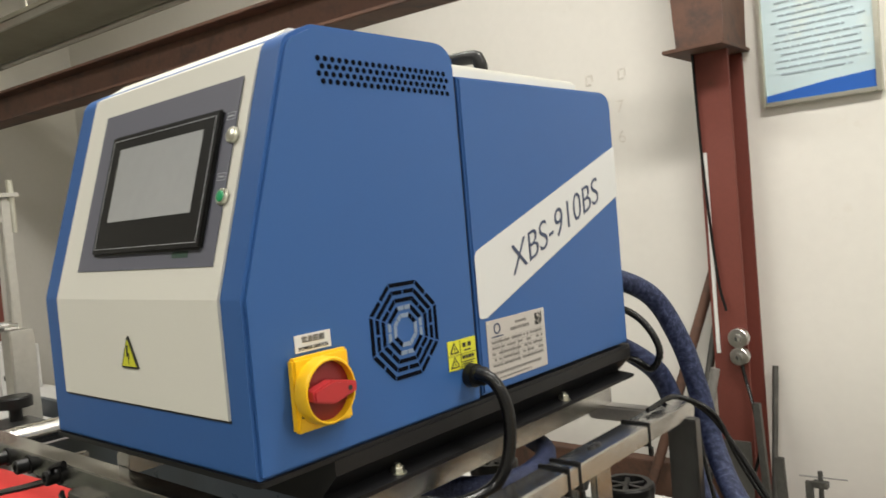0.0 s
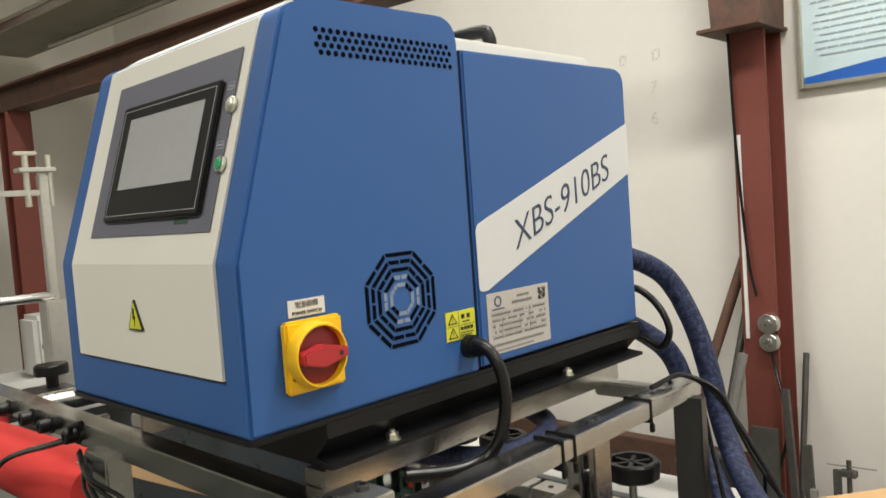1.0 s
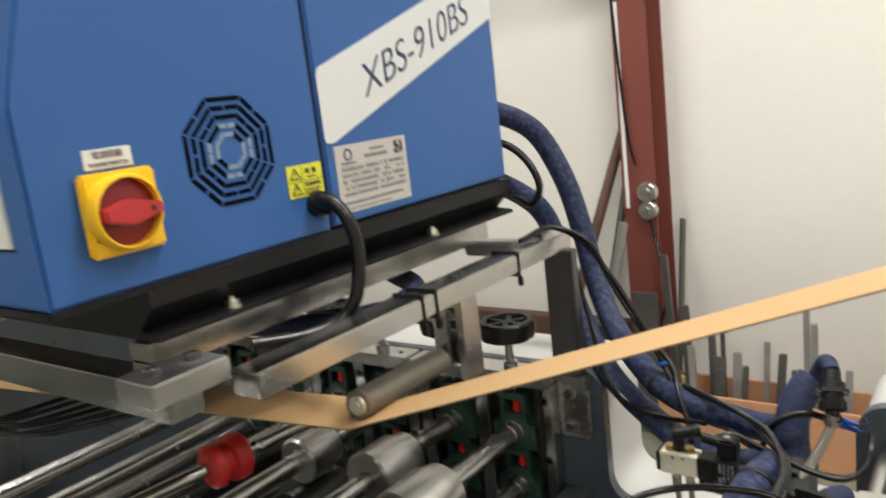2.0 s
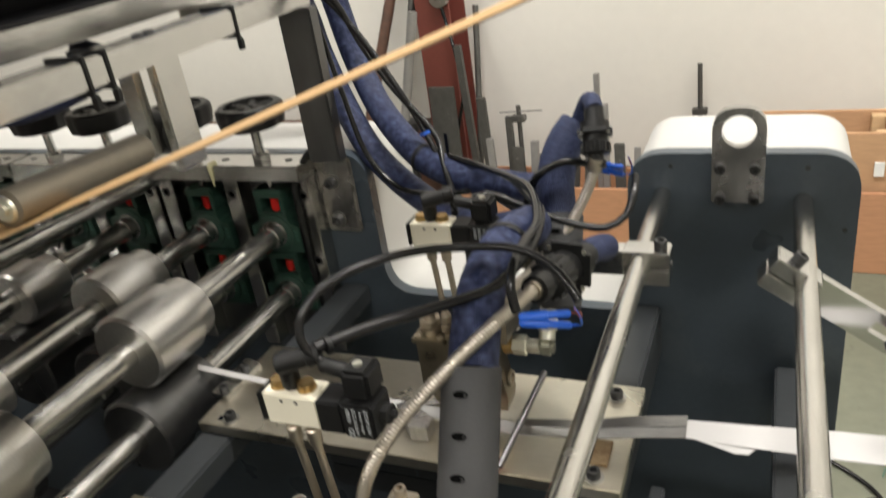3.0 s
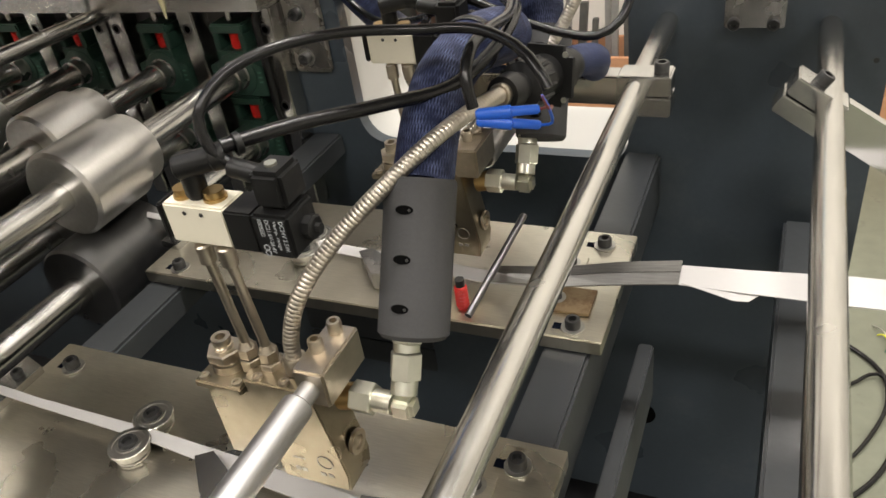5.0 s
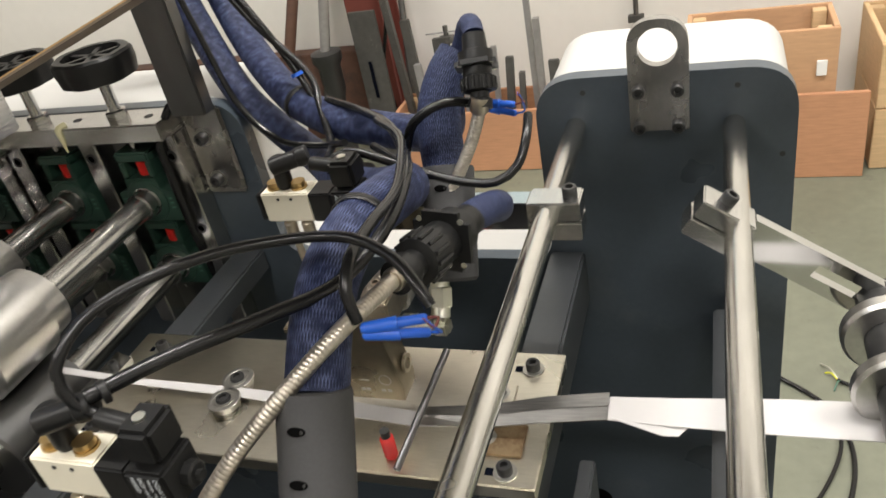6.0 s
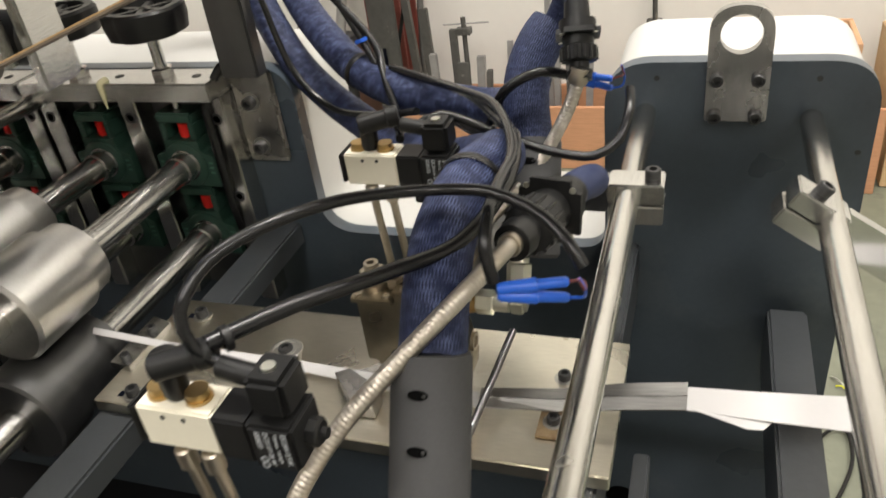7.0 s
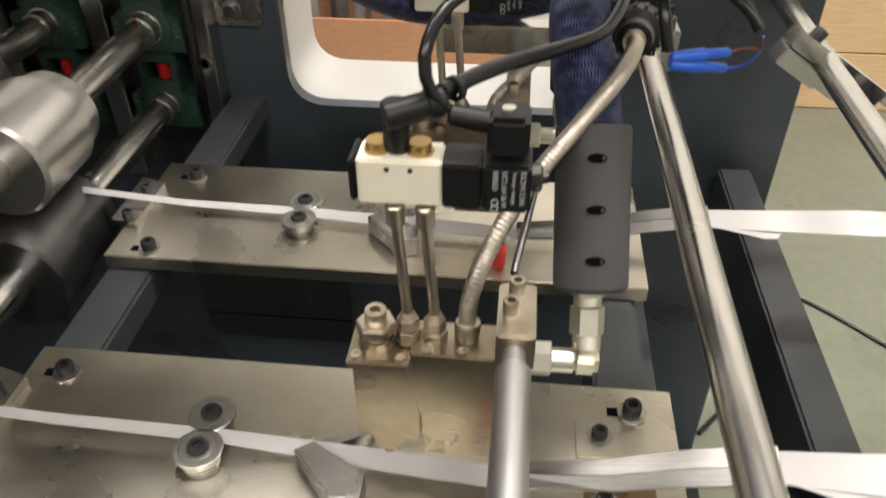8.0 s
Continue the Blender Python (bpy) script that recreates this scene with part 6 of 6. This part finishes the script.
for x in (-5.9, -3.9):
    cyl(bm := B(), (x, 2.2, 3.40), (x, 2.2, 4.61), 0.012, seg=8)
    part("hanger", bm, GALV, rl)

# infeed unit seen past the glue machine
iu = thing("infeed_unit", (-3.2, 1.5, 0), "white painted infeed unit with clamped bars", "machine unit")
box(bm := B(), (-3.7, 1.16, 0.0), (-3.15, 1.62, 0.92), 0.012)
part("body", bm, WHITE, iu)
box(bm := B(), (-3.5, 1.31, 0.9202), (-3.3, 1.50, 1.20), 0.02)
part("housing", bm, WHITE, iu)
box(bm := B(), (-3.1499, 0.85, 0.93), (-2.5, 1.30, 0.965), 0.004)
part("shelf", bm, WHITE, iu)
box(bm := B(), (-2.64, 1.12, 0.9652), (-2.56, 1.20, 1.32), 0.004)
part("stand", bm, GALV, iu)
box(bm := B(), (-2.62, 1.145, 1.322), (-2.585, 1.175, 1.76), 0.003)
part("upright", bm, GALV, iu)
cyl(bm := B(), (-2.6, -0.2, 1.335), (-2.6, 1.16, 1.335), 0.017)
part("bar", bm, STEEL, iu)
box(bm := B(), (-2.61, -0.2, 1.688), (-2.59, 1.15, 1.708), 0.002)
part("bar", bm, GALV, iu)
box(bm := B(), (-2.63, 1.08, 1.77), (-2.57, 1.20, 1.785), 0.002)
part("yoke", bm, GALV, iu)
for y in (1.11, 1.185):
    cyl(bm := B(), (-2.6, y, 1.65), (-2.6, y, 1.83), 0.011, seg=14)
    part("spindle", bm, ZINC, iu)
box(bm := B(), (-2.61, 1.075, 1.828), (-2.59, 1.15, 1.842), 0.004)
part("tommy_bar", bm, ZINC, iu)
for x, y, z, r in ((-2.52, 1.10, 1.075, 0.055), (-2.8, 1.22, 1.06, 0.03)):
    lathe(bm := B(), (x, y, 0.9655), (0, 0, 1), [(0, 0.02), (z - 0.9655, 0.02), (z - 0.9655, r), (z - 0.935, r), (z - 0.93, r - 0.006)], 24)
    part("knob", bm, PLASTIC, iu)
for y, zz in ((1.158, 1.128), (1.187, 1.119)):
    lathe(bm := B(), (-2.68, y, 0.9655), (0, 0, 1), [(0, 0.008), (zz - 0.9655, 0.008), (zz - 0.9655, 0.012), (zz - 0.95, 0.026), (zz - 0.935, 0.026)], 16)
    part("clamp_knob", bm, PLASTIC, iu)
box(bm := B(), (-2.60, 1.02, 0.9655), (-2.42, 1.16, 1.03), 0.006)
part("bracket_block", bm, BOLT, iu)
CLOTH = mat("blue_cloth", (0.03, 0.20, 0.40), 0.85, grain=0.15, scale=80, bump=0.1)
box(bm := B(), (-3.45, 1.02, 1.20), (-3.42, 1.215, 1.56), 0.01)
part("blue_sheet", bm, CLOTH, iu, "blue cloth hanging on the unit")
box(bm := B(), (-3.46, 1.00, 0.9203), (-3.40, 1.17, 1.22), 0.01)
part("sheet_stand", bm, WHITE, iu)


# ---- crates and stock along the wall ----
def crate(x0, x1, y0, y1, h, label, material, slats=3, group="crates"):
    """An open crate: boards round four sides, corner posts, a floor."""
    cr_ = thing("wooden_crate", ((x0 + x1) / 2, (y0 + y1) / 2, 0), label, "crate", group)
    t = 0.016
    hh = h / slats
    for k in range(slats):
        z0, z1 = k * hh + 0.002, (k + 1) * hh - 0.002
        for lo, hi in (((x0, y0, z0), (x1, y0 + t, z1)), ((x0, y1 - t, z0), (x1, y1, z1)), ((x0, y0 + t + 0.001, z0), (x0 + t, y1 - t - 0.001, z1)), ((x1 - t, y0 + t + 0.001, z0), (x1, y1 - t - 0.001, z1))):
            box(bm := B(), lo, hi, 0.002)
            part("board", bm, material, cr_)
    for x in (x0 + t + 0.001, x1 - t - 0.041):
        for y in (y0 + t + 0.001, y1 - t - 0.041):
            box(bm := B(), (x, y, 0.0), (x + 0.04, y + 0.04, h - 0.01), 0.002)
            part("corner_post", bm, WOOD_PALE, cr_)
    box(bm := B(), (x0 + t, y0 + t, 0.012), (x1 - t, y1 - t, 0.024))
    part("bottom", bm, WOOD, cr_)
    return cr_


crate(-0.84, -0.02, 3.02, 3.24, 0.236, "low long plywood crate full of steel offcuts", WOOD, 1)
c1 = crate(0.20, 0.625, 2.98, 3.22, 0.455, "open tan plywood crate standing by the wall", PLY, 1)
box(bm := B(), (0.568, 2.973, 0.313), (0.596, 2.9795, 0.360), 0.001)
part("paper_label", bm, LABEL, c1, "small white label")
c2 = crate(0.735, 1.30, 2.965, 3.36, 0.40, "pale timber crate with open slats holding tubes", WOOD_PALE, 2)
box(bm := B(), (0.40, 2.925, 0.0), (0.712, 2.945, 0.272), 0.002, Matrix.Rotation(radians(-3), 3, "X"))
solo("plywood_board", bm, WOOD, "reddish plywood board leaning on the crate", "board", base=(0.6, 2.93, 0))
for x, y, z1, r in ((0.90, 3.1, 0.95, 0.03), (1.0, 3.2, 0.9, 0.02)):
    cyl(bm := B(), (x, y, 0.025), (x + 0.02, y + 0.1, z1), r, seg=16)
    solo("metal_tube", bm, GALV, "grey metal tube standing in the timber crate", "tube", "metal tubes", base=(x, y, 0.02))

STOCK = mat("dull_grey_steel_stock", (0.095, 0.092, 0.085), 0.5, 0.5, grain=0.25, scale=50, bump=0.1, spread=0.25, big=10, wear=((0.30, 0.28, 0.26), 0.6, 0.75, 20))
STOCK2 = mat("light_steel_stock", (0.34, 0.33, 0.32), 0.45, 0.6, grain=0.2, scale=50, bump=0.08, spread=0.2, big=12)
# x at the foot, x at the top, y, foot height, top height, width, depth, kind
OFFCUTS = (
    (-0.90, -0.915, 3.10, 0.03, 0.597, 0.105, 0.014, 0), (-0.735, -0.765, 3.12, 0.03, 0.545, 0.034, 0.02, 0), (-0.70, -0.725, 3.06, 0.03, 0.40, 0.026, 0.02, 1),
    (-0.655, -0.667, 3.14, 0.03, 0.462, 0.026, 0.02, 0), (-0.62, -0.62, 3.08, 0.03, 0.36, 0.045, 0.012, 0), (-0.57, -0.565, 3.12, 0.03, 0.37, 0.03, 0.02, 1),
    (-0.53, -0.52, 3.06, 0.03, 0.34, 0.02, 0.02, 0), (-0.47, -0.465, 3.16, 0.03, 0.41, 0.022, 0.01, 1), (-0.42, -0.40, 3.12, 0.03, 0.38, 0.028, 0.02, 0),
    (-0.31, -0.317, 3.12, 0.03, 0.622, 0.020, 0.02, 1), (-0.285, -0.287, 3.10, 0.03, 0.515, 0.022, 0.02, 1), (-0.225, -0.235, 3.07, 0.03, 0.375, 0.036, 0.02, 0),
    (-0.36, -0.35, 3.07, 0.03, 0.34, 0.02, 0.02, 0), (-0.18, -0.175, 3.1, 0.03, 0.35, 0.024, 0.012, 1), (-0.80, -0.85, 3.16, 0.03, 0.74, 0.026, 0.026, 0),
)
for xb, xt, y, z0, z1, w, d, k in OFFCUTS:
    bm = B()
    box(bm, (xb - w / 2, y - d / 2, z0), (xb + w / 2, y + d / 2, z1), 0.0015)
    for v in bm.verts:
        f = (v.co.z - z0) / (z1 - z0)
        v.co.x += (xt - xb) * f
        v.co.y += 0.04 * f
    ob = solo("steel_offcut", bm, STOCK2 if k else STOCK, "dull grey flat steel offcut standing in the crate", "steel bar", "steel offcuts", base=(xb, y, z0))
    if w > 0.08:
        box(bm := B(), (xb - 0.006 - 0.010, y + 0.0055, 0.28), (xb + 0.006 - 0.010, y + 0.009, 0.42))
        part("slot", bm, VENT, ob)
# small cross headed tool and threaded rod
for x, y, z0, z1, zc, wc in ((-0.62, 3.16, 0.03, 0.50, 0.453, 0.055), (0.024, 3.385, 0.0, 0.575, 0.395, 0.055)):
    tl = thing("stand_rod", (x, y, z0), "dark steel rod with a small crosspiece leaning on the wall", "steel rod", "stand rods")
    cyl(bm := B(), (x, y, z0), (x - 0.01, y + 0.035, z1), 0.009, seg=12)
    part("rod", bm, STOCK, tl)
    box(bm := B(), (x - wc / 2 - 0.008, y + 0.008, zc - 0.012), (x + wc / 2 - 0.008, y + 0.04, zc + 0.012), 0.002)
    part("crosspiece", bm, STOCK, tl)
    if x < 0:
        cyl(bm := B(), (x - 0.085, y + 0.03, zc + 0.022), (x + 0.085, y + 0.03, zc + 0.028), 0.003, seg=8)
        part("thin_bar", bm, STOCK2, tl)
# poles by the column
for (xb, yb), (xt, yt, zt), r in (((-1.42, 3.12), (-1.06, 3.42, 1.28), 0.022), ((-1.17, 3.06), (-1.07, 3.40, 1.02), 0.016), ((-0.83, 3.2), (-0.84, 3.42, 0.845), 0.012)):
    cyl(bm := B(), (xb, yb, 0.0), (xt, yt, zt), r, seg=14)
    solo("leaning_pole", bm, RUST if r > 0.02 else STOCK, "dark steel pole leaning on the wall by the column", "pole", "leaning poles", base=(xb, yb, 0))
sj = thing("screw_jack", (-1.10, 3.0, 0), "black screw jack with a grey pipe", "jack")
lathe(bm := B(), (-1.03, 3.02, 0), (0, 0, 1), [(0, 0.07), (0.02, 0.07), (0.03, 0.03), (0.32, 0.028), (0.34, 0.034), (0.36, 0.040), (0.45, 0.042), (0.47, 0.055), (0.50, 0.055), (0.505, 0.02)], 24)
part("body", bm, BOLT, sj)
cyl(bm := B(), (-1.03, 3.02, 0.50), (-0.95, 3.06, 0.90), 0.018, seg=16)
part("pipe", bm, STOCK2, sj)
# foot plank on the wall side
box(bm := B(), (-2.4, 3.36, 0.0), (-1.05, 3.44, 0.38), 0.004)
solo("wall_skirt_board", bm, RUST, "brown board standing along the foot of the wall", "board", base=(-1.7, 3.4, 0))


def motions():
    """Nothing but the camera moves."""
    return None


motions()
